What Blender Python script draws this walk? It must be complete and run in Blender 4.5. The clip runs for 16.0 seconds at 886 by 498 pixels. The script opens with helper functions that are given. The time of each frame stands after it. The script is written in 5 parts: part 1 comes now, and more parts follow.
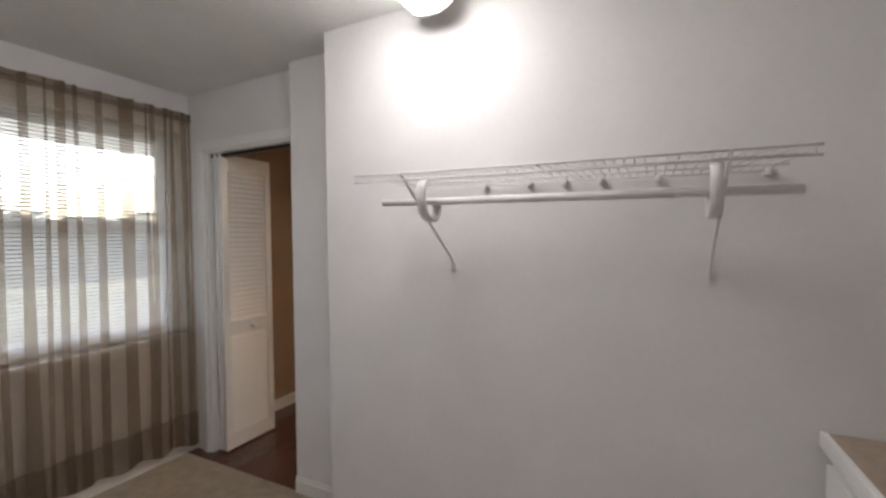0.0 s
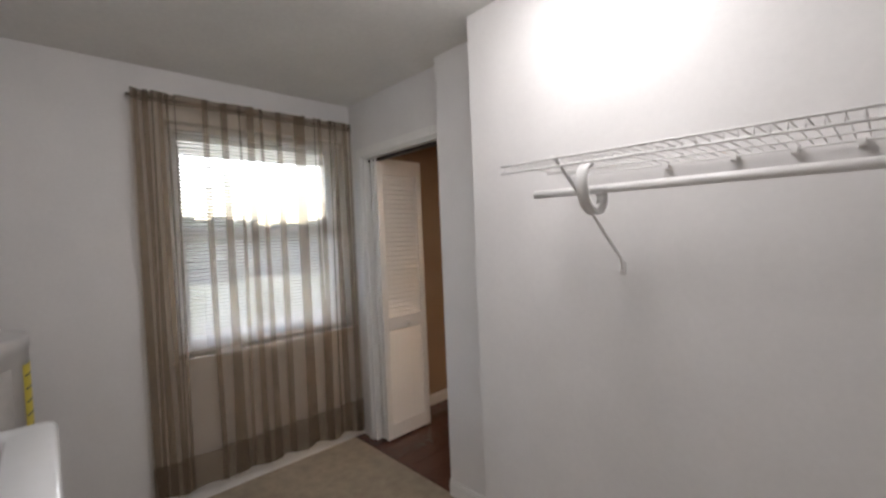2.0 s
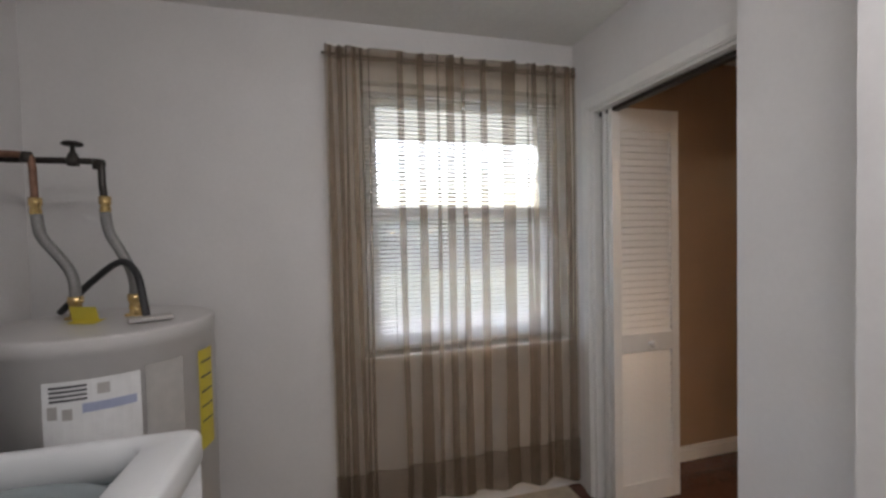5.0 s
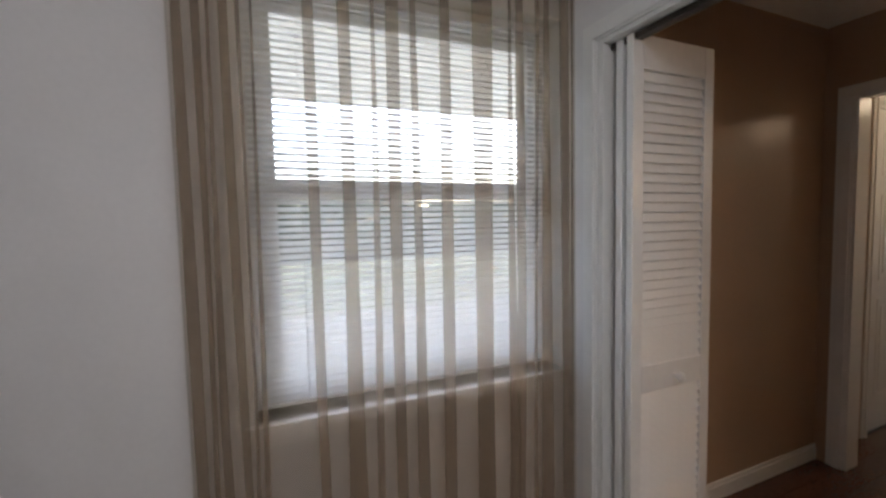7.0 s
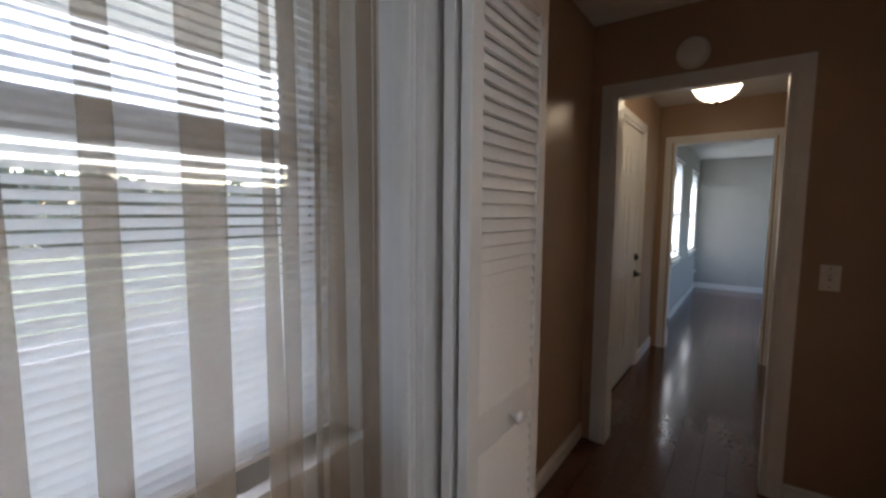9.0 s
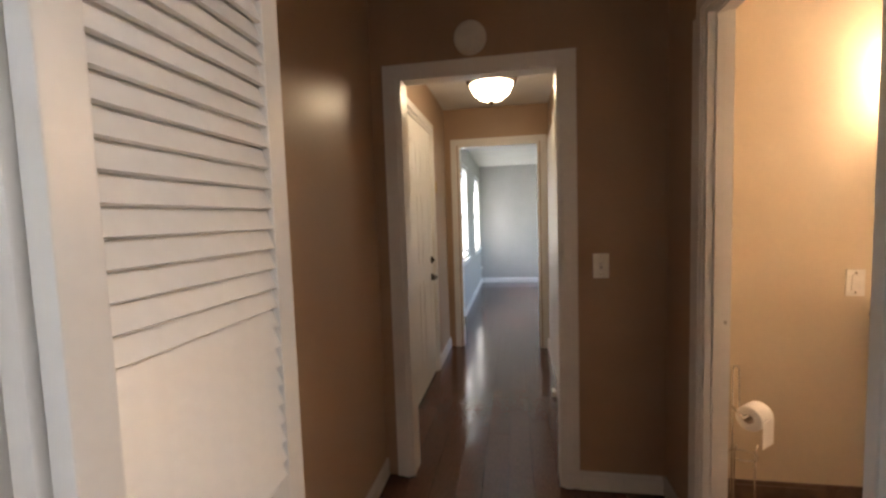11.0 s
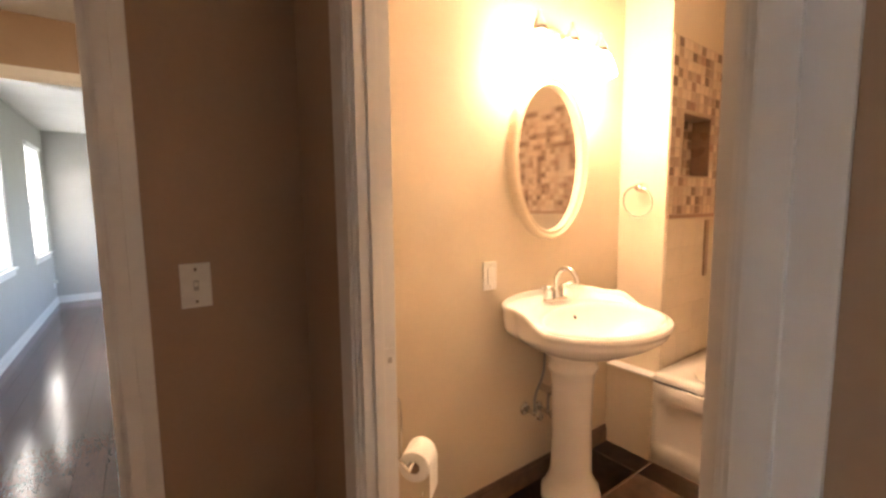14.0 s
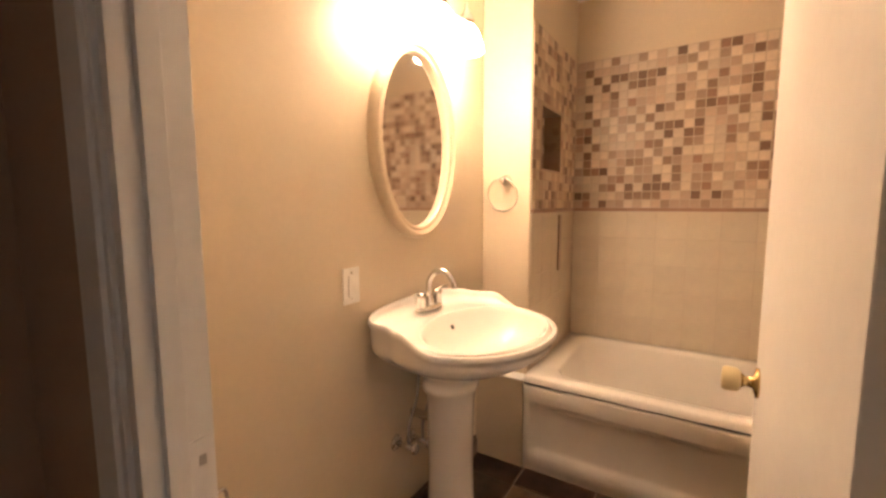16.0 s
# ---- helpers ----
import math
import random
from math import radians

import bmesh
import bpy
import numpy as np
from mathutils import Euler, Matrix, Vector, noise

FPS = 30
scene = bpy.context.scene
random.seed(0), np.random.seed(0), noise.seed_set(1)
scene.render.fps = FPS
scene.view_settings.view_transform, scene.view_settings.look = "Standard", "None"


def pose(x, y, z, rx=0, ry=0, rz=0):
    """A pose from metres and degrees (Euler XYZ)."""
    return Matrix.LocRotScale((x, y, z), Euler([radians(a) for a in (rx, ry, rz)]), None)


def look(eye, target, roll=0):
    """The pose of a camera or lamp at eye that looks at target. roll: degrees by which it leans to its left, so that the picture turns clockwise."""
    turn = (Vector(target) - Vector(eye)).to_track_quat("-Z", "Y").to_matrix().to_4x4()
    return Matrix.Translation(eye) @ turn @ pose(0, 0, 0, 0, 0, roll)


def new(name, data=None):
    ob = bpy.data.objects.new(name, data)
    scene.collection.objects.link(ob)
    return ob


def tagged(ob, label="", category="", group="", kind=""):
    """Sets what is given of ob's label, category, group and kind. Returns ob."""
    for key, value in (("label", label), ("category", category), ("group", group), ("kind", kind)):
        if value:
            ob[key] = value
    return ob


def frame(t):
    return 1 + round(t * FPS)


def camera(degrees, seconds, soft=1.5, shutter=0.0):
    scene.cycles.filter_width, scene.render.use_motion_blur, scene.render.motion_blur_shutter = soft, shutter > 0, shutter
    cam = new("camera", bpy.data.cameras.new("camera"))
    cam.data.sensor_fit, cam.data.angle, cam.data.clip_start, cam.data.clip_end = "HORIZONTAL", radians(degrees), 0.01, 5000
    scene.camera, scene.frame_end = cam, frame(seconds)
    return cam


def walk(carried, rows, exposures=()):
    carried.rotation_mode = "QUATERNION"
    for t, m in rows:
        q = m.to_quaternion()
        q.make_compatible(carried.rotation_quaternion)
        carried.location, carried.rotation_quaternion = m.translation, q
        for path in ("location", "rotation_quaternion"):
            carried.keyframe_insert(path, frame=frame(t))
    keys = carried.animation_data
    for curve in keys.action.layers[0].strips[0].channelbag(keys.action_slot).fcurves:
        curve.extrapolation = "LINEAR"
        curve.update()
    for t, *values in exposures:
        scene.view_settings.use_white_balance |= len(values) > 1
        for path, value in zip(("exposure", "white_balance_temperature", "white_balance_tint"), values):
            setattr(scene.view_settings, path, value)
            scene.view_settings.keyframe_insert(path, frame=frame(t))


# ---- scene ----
cam = camera(92.9, 16.0, soft=2.7)
PATH = [
    (0, (0.015, 0.754, 1.439), (-0.875, 2.544, 1.385), -0.6),
    (0.5, (0.004, 0.752, 1.447), (-1.021, 2.469, 1.397), -0.9),
    (1, (-0.026, 0.785, 1.455), (-1.191, 2.409, 1.406), -1.2),
    (1.5, (-0.054, 0.856, 1.451), (-1.372, 2.36, 1.398), -1.8),
    (2, (-0.103, 0.912, 1.453), (-1.558, 2.284, 1.389), -2.4),
    (2.5, (-0.161, 1.021, 1.443), (-1.77, 2.206, 1.379), -2.4),
    (3, (-0.238, 1.121, 1.418), (-1.979, 2.103, 1.352), -2.4),
    (3.5, (-0.308, 1.158, 1.402), (-2.149, 1.937, 1.339), -2.2),
    (4, (-0.427, 1.203, 1.391), (-2.337, 1.795, 1.335), -1.8),
    (4.2, (-0.495, 1.202, 1.389), (-2.421, 1.739, 1.342), -1.4),
    (6.5, (-1.289, 1.425, 1.411), (-3.21, 1.977, 1.322), -1.0),
    (7, (-1.488, 1.461, 1.4), (-3.323, 2.248, 1.277), -1.2),
    (7.5, (-1.647, 1.549, 1.373), (-3.374, 2.547, 1.23), -0.8),
    (8, (-1.792, 1.655, 1.372), (-3.369, 2.874, 1.213), -0.5),
    (8.5, (-1.947, 1.737, 1.381), (-3.329, 3.172, 1.205), 0.2),
    (9, (-2.053, 1.834, 1.369), (-3.221, 3.448, 1.191), 0.4),
    (11.3, (-2.17, 2.403, 1.323), (-2.315, 4.391, 1.157), -1.5),
    (11.5, (-2.191, 2.479, 1.32), (-2.196, 4.47, 1.131), -1.1),
    (12, (-2.133, 2.634, 1.32), (-1.877, 4.608, 1.119), -1.4),
    (12.5, (-2.062, 2.756, 1.322), (-1.541, 4.676, 1.114), -1.4),
    (13, (-2.003, 2.883, 1.319), (-1.235, 4.717, 1.101), -0.9),
    (13.5, (-1.928, 2.991, 1.32), (-0.94, 4.715, 1.092), -0.7),
    (14, (-1.859, 3.081, 1.287), (-0.693, 4.693, 1.081), -0.6),
    (14.5, (-1.776, 3.195, 1.28), (-0.451, 4.678, 1.068), -0.7),
    (15, (-1.724, 3.277, 1.266), (-0.264, 4.628, 1.047), -0.4),
    (15.5, (-1.694, 3.347, 1.26), (-0.118, 4.56, 1.044), -0.5),
    (16, (-1.666, 3.399, 1.253), (0.017, 4.459, 1.043), -0.2),
]
# light of the camera: it opens up in the dark hall
EXPOSURES = [(0.0, 3.42, 6450, 10), (4.0, 3.5, 6350, 10), (6.5, 3.42, 6200, 10), (7.5, 3.37, 6050, 10), (9.0, 3.12, 5950, 10),
             (11.5, 4.52, 6800, 11), (13.0, 4.82, 6850, 12), (14.5, 4.62, 6850, 14), (16.0, 4.17, 6500, 11)]
walk(cam, [(t, look(eye, target, roll)) for t, eye, target, roll in PATH], exposures=EXPOSURES)

# ---- world and exposure ----
world = bpy.data.worlds.new("sky")
scene.world = world
world.use_nodes = True
wn = world.node_tree.nodes
sky = wn.new("ShaderNodeTexSky")
sky.sky_type, sky.sun_disc = "NISHITA", False
sky.sun_elevation, sky.sun_rotation = radians(52), radians(-58)
sky.dust_density, sky.air_density, sky.ozone_density = 2.5, 1.0, 1.0
world.node_tree.links.new(sky.outputs[0], wn["Background"].inputs[0])
wn["Background"].inputs[1].default_value = 0.15
sun = new("sun", bpy.data.lights.new("sun", "SUN"))
sun.data.energy, sun.data.angle, sun.data.color = 3.0, radians(0.5), (1.0, 0.95, 0.88)
sun.matrix_world = look((-8, 5, 12), (0, 0, 0))


# ---- materials ----
def material(name, base, rough=0.5, metal=0.0, grain=0.05, size=30.0, bump=0.0, patch=0.06, stretch=(1, 1, 1), per_object=0.0, coat=0.0):
    """A painted or plain surface with variation at two scales and fine relief."""
    m = bpy.data.materials.new(name)
    m.use_nodes = True
    nt = m.node_tree
    n, l = nt.nodes, nt.links
    bsdf = n["Principled BSDF"]
    bsdf.inputs["Roughness"].default_value, bsdf.inputs["Metallic"].default_value = rough, metal
    bsdf.inputs["Coat Weight"].default_value = coat
    at, mp = n.new("ShaderNodeTexCoord"), n.new("ShaderNodeMapping")
    mp.inputs["Scale"].default_value = stretch
    l.new(at.outputs["Object"], mp.inputs[0])
    fine, wide = n.new("ShaderNodeTexNoise"), n.new("ShaderNodeTexNoise")
    fine.inputs["Scale"].default_value, fine.inputs["Detail"].default_value = size, 6
    wide.inputs["Scale"].default_value, wide.inputs["Detail"].default_value = size * 0.06, 3
    for tex in (fine, wide):
        l.new(mp.outputs[0], tex.inputs["Vector"])
    total = None
    for tex, amount in ((fine, grain), (wide, patch)):
        r = n.new("ShaderNodeMapRange")
        r.inputs["From Min"].default_value, r.inputs["From Max"].default_value = 0.3, 0.7
        r.inputs["To Min"].default_value, r.inputs["To Max"].default_value = 1 - amount, 1 + amount
        l.new(tex.outputs["Fac"], r.inputs["Value"])
        if total:
            mul = n.new("ShaderNodeMath")
            mul.operation = "MULTIPLY"
            l.new(total, mul.inputs[0]), l.new(r.outputs[0], mul.inputs[1])
            total = mul.outputs[0]
        else:
            total = r.outputs[0]
    if per_object:
        info, r = n.new("ShaderNodeObjectInfo"), n.new("ShaderNodeMapRange")
        r.inputs["To Min"].default_value, r.inputs["To Max"].default_value = 1 - per_object, 1 + per_object
        l.new(info.outputs["Random"], r.inputs["Value"])
        mul = n.new("ShaderNodeMath")
        mul.operation = "MULTIPLY"
        l.new(total, mul.inputs[0]), l.new(r.outputs[0], mul.inputs[1])
        total = mul.outputs[0]
    tint = n.new("ShaderNodeVectorMath")
    tint.operation = "SCALE"
    tint.inputs[0].default_value = base[:3]
    l.new(total, tint.inputs["Scale"])
    l.new(tint.outputs[0], bsdf.inputs["Base Color"])
    rr = n.new("ShaderNodeMapRange")
    rr.inputs["To Min"].default_value, rr.inputs["To Max"].default_value = max(0.02, rough - 0.08), min(1, rough + 0.08)
    l.new(wide.outputs["Fac"], rr.inputs["Value"])
    l.new(rr.outputs[0], bsdf.inputs["Roughness"])
    if bump:
        b = n.new("ShaderNodeBump")
        b.inputs["Strength"].default_value, b.inputs["Distance"].default_value = 0.5, bump
        l.new(fine.outputs["Fac"], b.inputs["Height"])
        l.new(b.outputs[0], bsdf.inputs["Normal"])
    return m


def glowing(name, colour, strength):
    m = bpy.data.materials.new(name)
    m.use_nodes = True
    bsdf = m.node_tree.nodes["Principled BSDF"]
    bsdf.inputs["Base Color"].default_value = (0.8, 0.8, 0.78, 1)
    bsdf.inputs["Roughness"].default_value = 0.35
    bsdf.inputs["Emission Color"].default_value = (*colour, 1)
    bsdf.inputs["Emission Strength"].default_value = strength
    return m


def cloth(name, base, clear, through_light, tint=(1, 1, 1)):
    """Sheer woven cloth: partly clear, partly scattering light through itself."""
    m = bpy.data.materials.new(name)
    m.use_nodes = True
    nt = m.node_tree
    n, l = nt.nodes, nt.links
    n.clear()
    out, diff, trans, gap = n.new("ShaderNodeOutputMaterial"), n.new("ShaderNodeBsdfDiffuse"), n.new("ShaderNodeBsdfTranslucent"), n.new("ShaderNodeBsdfTransparent")
    m1, m2 = n.new("ShaderNodeMixShader"), n.new("ShaderNodeMixShader")
    diff.inputs["Color"].default_value = trans.inputs["Color"].default_value = (*base, 1)
    m1.inputs[0].default_value = through_light
    gap.inputs["Color"].default_value = (*tint, 1)
    at, tex, r = n.new("ShaderNodeTexCoord"), n.new("ShaderNodeTexNoise"), n.new("ShaderNodeMapRange")
    tex.inputs["Scale"].default_value = 260
    l.new(at.outputs["Object"], tex.inputs["Vector"])
    r.inputs["To Min"].default_value, r.inputs["To Max"].default_value = clear - 0.004, clear + 0.004
    l.new(tex.outputs["Fac"], r.inputs["Value"])
    l.new(r.outputs[0], m2.inputs[0])
    l.new(diff.outputs[0], m1.inputs[1]), l.new(trans.outputs[0], m1.inputs[2])
    l.new(m1.outputs[0], m2.inputs[1]), l.new(gap.outputs[0], m2.inputs[2])
    l.new(m2.outputs[0], out.inputs["Surface"])
    return m


def clear_glass(name):
    m = bpy.data.materials.new(name)
    m.use_nodes = True
    nt = m.node_tree
    n, l = nt.nodes, nt.links
    n.clear()
    out, gloss, clear, mix, fres = n.new("ShaderNodeOutputMaterial"), n.new("ShaderNodeBsdfGlossy"), n.new("ShaderNodeBsdfTransparent"), n.new("ShaderNodeMixShader"), n.new("ShaderNodeFresnel")
    gloss.inputs["Roughness"].default_value = 0.02
    l.new(fres.outputs[0], mix.inputs[0])
    l.new(clear.outputs[0], mix.inputs[1]), l.new(gloss.outputs[0], mix.inputs[2])
    l.new(mix.outputs[0], out.inputs["Surface"])
    return m


WHITE_WALL = material("laundry_paint", (0.74, 0.725, 0.72), 0.55, bump=0.0006, size=60, grain=0.015, patch=0.03)
CEILING = material("ceiling_paint", (0.80, 0.79, 0.765), 0.8, bump=0.002, size=45, grain=0.03, patch=0.04)
BROWN_WALL = material("hall_paint", (0.41, 0.283, 0.188), 0.38, bump=0.0006, size=60, grain=0.02, patch=0.04)
CREAM_WALL = material("bath_paint", (0.66, 0.56, 0.42), 0.4, bump=0.0006, size=60, grain=0.015, patch=0.03)
GREY_WALL = material("room_paint", (0.46, 0.45, 0.43), 0.6, bump=0.0006, size=60, grain=0.02, patch=0.04)
TRIM = material("trim_paint", (0.8, 0.79, 0.77), 0.32, size=40, grain=0.02, patch=0.04, bump=0.0003)
VINYL = material("vinyl", (0.36, 0.30, 0.225), 0.35, size=14, grain=0.16, patch=0.2, bump=0.0004)
WOOD = material("dark_wood", (0.10, 0.044, 0.031), 0.19, size=26, grain=0.22, patch=0.09, stretch=(6, 0.35, 1), per_object=0.10, bump=0.0002, coat=0.2)
SUBFLOOR = material("subfloor", (0.03, 0.014, 0.01), 0.5)
BATH_TILE = material("bath_floor_tile", (0.19, 0.118, 0.085), 0.3, size=16, grain=0.3, patch=0.3, per_object=0.15, bump=0.0008)
GROUT = material("grout", (0.42, 0.34, 0.26), 0.85, size=80, bump=0.0004)
WALL_TILE = material("wall_tile", (0.70, 0.62, 0.50), 0.22, size=20, grain=0.03, patch=0.05, per_object=0.03)
PORCELAIN = material("porcelain", (0.84, 0.81, 0.76), 0.1, size=12, grain=0.01, patch=0.02)
CHROME = material("chrome", (0.72, 0.70, 0.67), 0.18, 1.0, size=40, grain=0.02)
BRASS = material("brass", (0.72, 0.53, 0.24), 0.25, 1.0, size=40, grain=0.04)
BRONZE = material("bronze", (0.07, 0.048, 0.03), 0.4, 0.4, size=40, grain=0.08)
BLACK = material("black_rubber", (0.018, 0.018, 0.02), 0.5, size=60, grain=0.1)
DARK = material("dark_metal", (0.05, 0.045, 0.04), 0.4, 0.7, size=60, grain=0.12)
COPPER = material("copper", (0.22, 0.12, 0.08), 0.5, 0.6, size=40, grain=0.2)
STEEL_HOSE = material("braided_steel", (0.27, 0.265, 0.26), 0.55, 0.4, size=200, grain=0.2, bump=0.0008)
ENAMEL = material("white_enamel", (0.78, 0.79, 0.80), 0.2, size=20, grain=0.01, patch=0.03)
HEATER = material("heater_enamel", (0.58, 0.56, 0.55), 0.35, size=20, grain=0.02, patch=0.05)
WALL_GROUT = material("wall_grout", (0.54, 0.45, 0.345), 0.85, size=80, bump=0.0004)
DRUM = material("drum_plastic", (0.30, 0.34, 0.35), 0.35, size=20, grain=0.03, patch=0.05)
LABEL_WHITE = material("label_paper", (0.78, 0.78, 0.78), 0.5)
LABEL_BLUE = material("label_blue", (0.38, 0.42, 0.58), 0.5)
LABEL_GREY = material("label_grey", (0.45, 0.43, 0.41), 0.5)
INK = material("ink", (0.06, 0.06, 0.07), 0.6)
YELLOW = material("yellow_tag", (0.66, 0.55, 0.06), 0.5, patch=0.1)
LAMINATE = material("laminate", (0.36, 0.28, 0.21), 0.35, size=30, grain=0.12, patch=0.12)
WIRE = material("white_wire", (0.74, 0.73, 0.72), 0.35, size=50, grain=0.02)
VINYL_FRAME = material("window_vinyl", (0.8, 0.8, 0.8), 0.35, size=40, grain=0.02)
FRAME_CREAM = material("mirror_frame", (0.64, 0.53, 0.38), 0.35, size=30, grain=0.04, patch=0.08, coat=0.3)
PAPER = material("tissue", (0.86, 0.84, 0.80), 0.9, size=90, grain=0.03, bump=0.0006)
PLASTIC = material("switch_plastic", (0.80, 0.78, 0.73), 0.3)
KNOB_STONE = material("knob_ivory", (0.75, 0.62, 0.36), 0.3, patch=0.1)
LEAF = material("hedge_leaf", (0.11, 0.13, 0.085), 0.7, size=12, grain=0.3, patch=0.3)
GRASS = material("grass", (0.055, 0.068, 0.036), 0.9, size=8, grain=0.3, patch=0.3)
CONCRETE = material("concrete", (0.18, 0.182, 0.185), 0.85, size=20, grain=0.1, patch=0.15, bump=0.001)
SOFFIT = material("soffit_paint", (0.78, 0.78, 0.76), 0.7, size=20)
PORCH = material("porch_ceiling_paint", (0.58, 0.59, 0.56), 0.8, size=20)
SHEER = cloth("sheer_curtain", (0.40, 0.315, 0.23), 0.60, 0.55, (0.98, 0.96, 0.93))
HEM = cloth("curtain_hem", (0.33, 0.255, 0.185), 0.45, 0.45)
SLAT = cloth("blind_slat", (0.87, 0.90, 0.93), 0.0, 0.52)
ROOM_BLIND = cloth("room_blind", (0.88, 0.88, 0.87), 0.22, 0.6)
for _n in SLAT.node_tree.nodes:
    if _n.type == "MAP_RANGE":
        _n.inputs["To Min"].default_value, _n.inputs["To Max"].default_value = 0.0, 0.08
GLASS = clear_glass("window_glass")
MIRROR = material("mirror_glass", (0.9, 0.9, 0.9), 0.02, 1.0, grain=0.0, patch=0.0)
MIRROR.node_tree.nodes["Principled BSDF"].inputs["Roughness"].default_value = 0.01
TUBE_LIGHT = glowing("fluorescent_diffuser", (1.0, 0.955, 0.945), 1.8)
DOME_LIGHT = glowing("dome_glass", (1.0, 0.77, 0.50), 1.65)
VANITY_LIGHT = glowing("vanity_glass", (1.0, 0.685, 0.45), 4.05)
MOSAIC = [material("mosaic_" + str(i), c, 0.3, size=40, grain=0.08, patch=0.12, per_object=0.13) for i, c in enumerate((
    (0.63, 0.525, 0.415), (0.52, 0.39, 0.295), (0.385, 0.275, 0.20), (0.27, 0.172, 0.115), (0.18, 0.108, 0.072), (0.33, 0.195, 0.135)))]


# ---- mesh helpers ----
def box(bm, x0, x1, y0, y1, z0, z1, bevel=0.0, mat=0, turn=None):
    b = bm if not bevel else bmesh.new()
    vs = [b.verts.new((x, y, z)) for z in (z0, z1) for x, y in ((x0, y0), (x1, y0), (x1, y1), (x0, y1))]
    fs = [b.faces.new([vs[i] for i in f]) for f in ((3, 2, 1, 0), (4, 5, 6, 7), (0, 1, 5, 4), (1, 2, 6, 5), (2, 3, 7, 6), (3, 0, 4, 7))]
    for f in fs:
        f.material_index = mat
    if turn:
        bmesh.ops.transform(b, matrix=turn, verts=vs)
    if bevel:
        bmesh.ops.bevel(b, geom=b.edges[:] , offset=bevel, segments=2, profile=0.7, affect="EDGES")
        merge(bm, b)
    return bm


def merge(bm, other):
    vs = {v: bm.verts.new(v.co) for v in other.verts}
    for f in other.faces:
        g = bm.faces.new([vs[v] for v in f.verts])
        g.material_index, g.smooth = f.material_index, f.smooth
    other.free()


def lathe(bm, profile, centre=(0, 0, 0), turns=32, sx=1.0, sy=1.0, mat=0, turn=None):
    """Spins (radius, height) pairs round a vertical axis."""
    m = Matrix.Translation(centre) @ (turn or Matrix())
    rings = []
    for r, z in profile:
        if r < 1e-5:
            rings.append([bm.verts.new(m @ Vector((0, 0, z)))])
        else:
            rings.append([bm.verts.new(m @ Vector((r * sx * math.cos(a), r * sy * math.sin(a), z))) for a in (2 * math.pi * i / turns for i in range(turns))])
    for a, b in zip(rings, rings[1:]):
        for i in range(turns):
            j = (i + 1) % turns
            vs = [a[i % len(a)], a[j % len(a)], b[j % len(b)], b[i % len(b)]]
            vs = list(dict.fromkeys(vs))
            if len(vs) > 2:
                f = bm.faces.new(vs)
                f.smooth, f.material_index = True, mat
    return bm


def smooth_path(points, steps=6):
    """A curve through the points."""
    p = [Vector(q) for q in points]
    p = [2 * p[0] - p[1], *p, 2 * p[-1] - p[-2]]
    out = []
    for a, b, c, d in zip(p, p[1:], p[2:], p[3:]):
        for i in range(steps):
            t = i / steps
            out.append(0.5 * (2 * b + (c - a) * t + (2 * a - 5 * b + 4 * c - d) * t * t + (3 * b - a - 3 * c + d) * t ** 3))
    return out + [p[-2]]


def pipe(bm, points, radius, sides=10, mat=0, rib=0.0, cap=True):
    p = [Vector(q) for q in points]
    rings, up = [], None
    for i, q in enumerate(p):
        along = (p[min(i + 1, len(p) - 1)] - p[max(i - 1, 0)]).normalized()
        if up is None:
            up = along.orthogonal().normalized()
        up = (up - along * up.dot(along)).normalized()
        side = along.cross(up)
        r = radius * (1 + rib * (i % 2))
        rings.append([bm.verts.new(q + r * (math.cos(a) * up + math.sin(a) * side)) for a in (2 * math.pi * k / sides for k in range(sides))])
    for a, b in zip(rings, rings[1:]):
        for k in range(sides):
            f = bm.faces.new((a[k], a[(k + 1) % sides], b[(k + 1) % sides], b[k]))
            f.smooth, f.material_index = True, mat
    if cap:
        bm.faces.new(rings[0][::-1]).material_index = mat
        bm.faces.new(rings[-1]).material_index = mat
    return bm


def mesh_of(name, bm, mats):
    bmesh.ops.recalc_face_normals(bm, faces=bm.faces)
    me = bpy.data.meshes.new(name)
    bm.to_mesh(me)
    bm.free()
    for m in mats if isinstance(mats, (list, tuple)) else [mats]:
        me.materials.append(m)
    return me


def part(name, bm, mats, parent=None, label=""):
    """One mesh object, under a thing or under a part."""
    ob = new(name, mesh_of(name, bm, mats))
    if parent:
        ob.parent = parent
        bpy.context.view_layer.update()
        ob.matrix_parent_inverse = parent.matrix_world.inverted()
        bpy.context.view_layer.update()
    return tagged(ob, label=label)


def thing(name, place, label, category, group="", kind=""):
    ob = new(name)
    ob.empty_display_size = 0.05
    ob.location = place
    bpy.context.view_layer.update()
    return tagged(ob, label, category, group, kind)


def structure(name, bm, mats, label, category):
    return tagged(part(name, bm, mats), label, category, kind="structure")


def bx(*a, **k):
    return box(bmesh.new(), *a, **k)


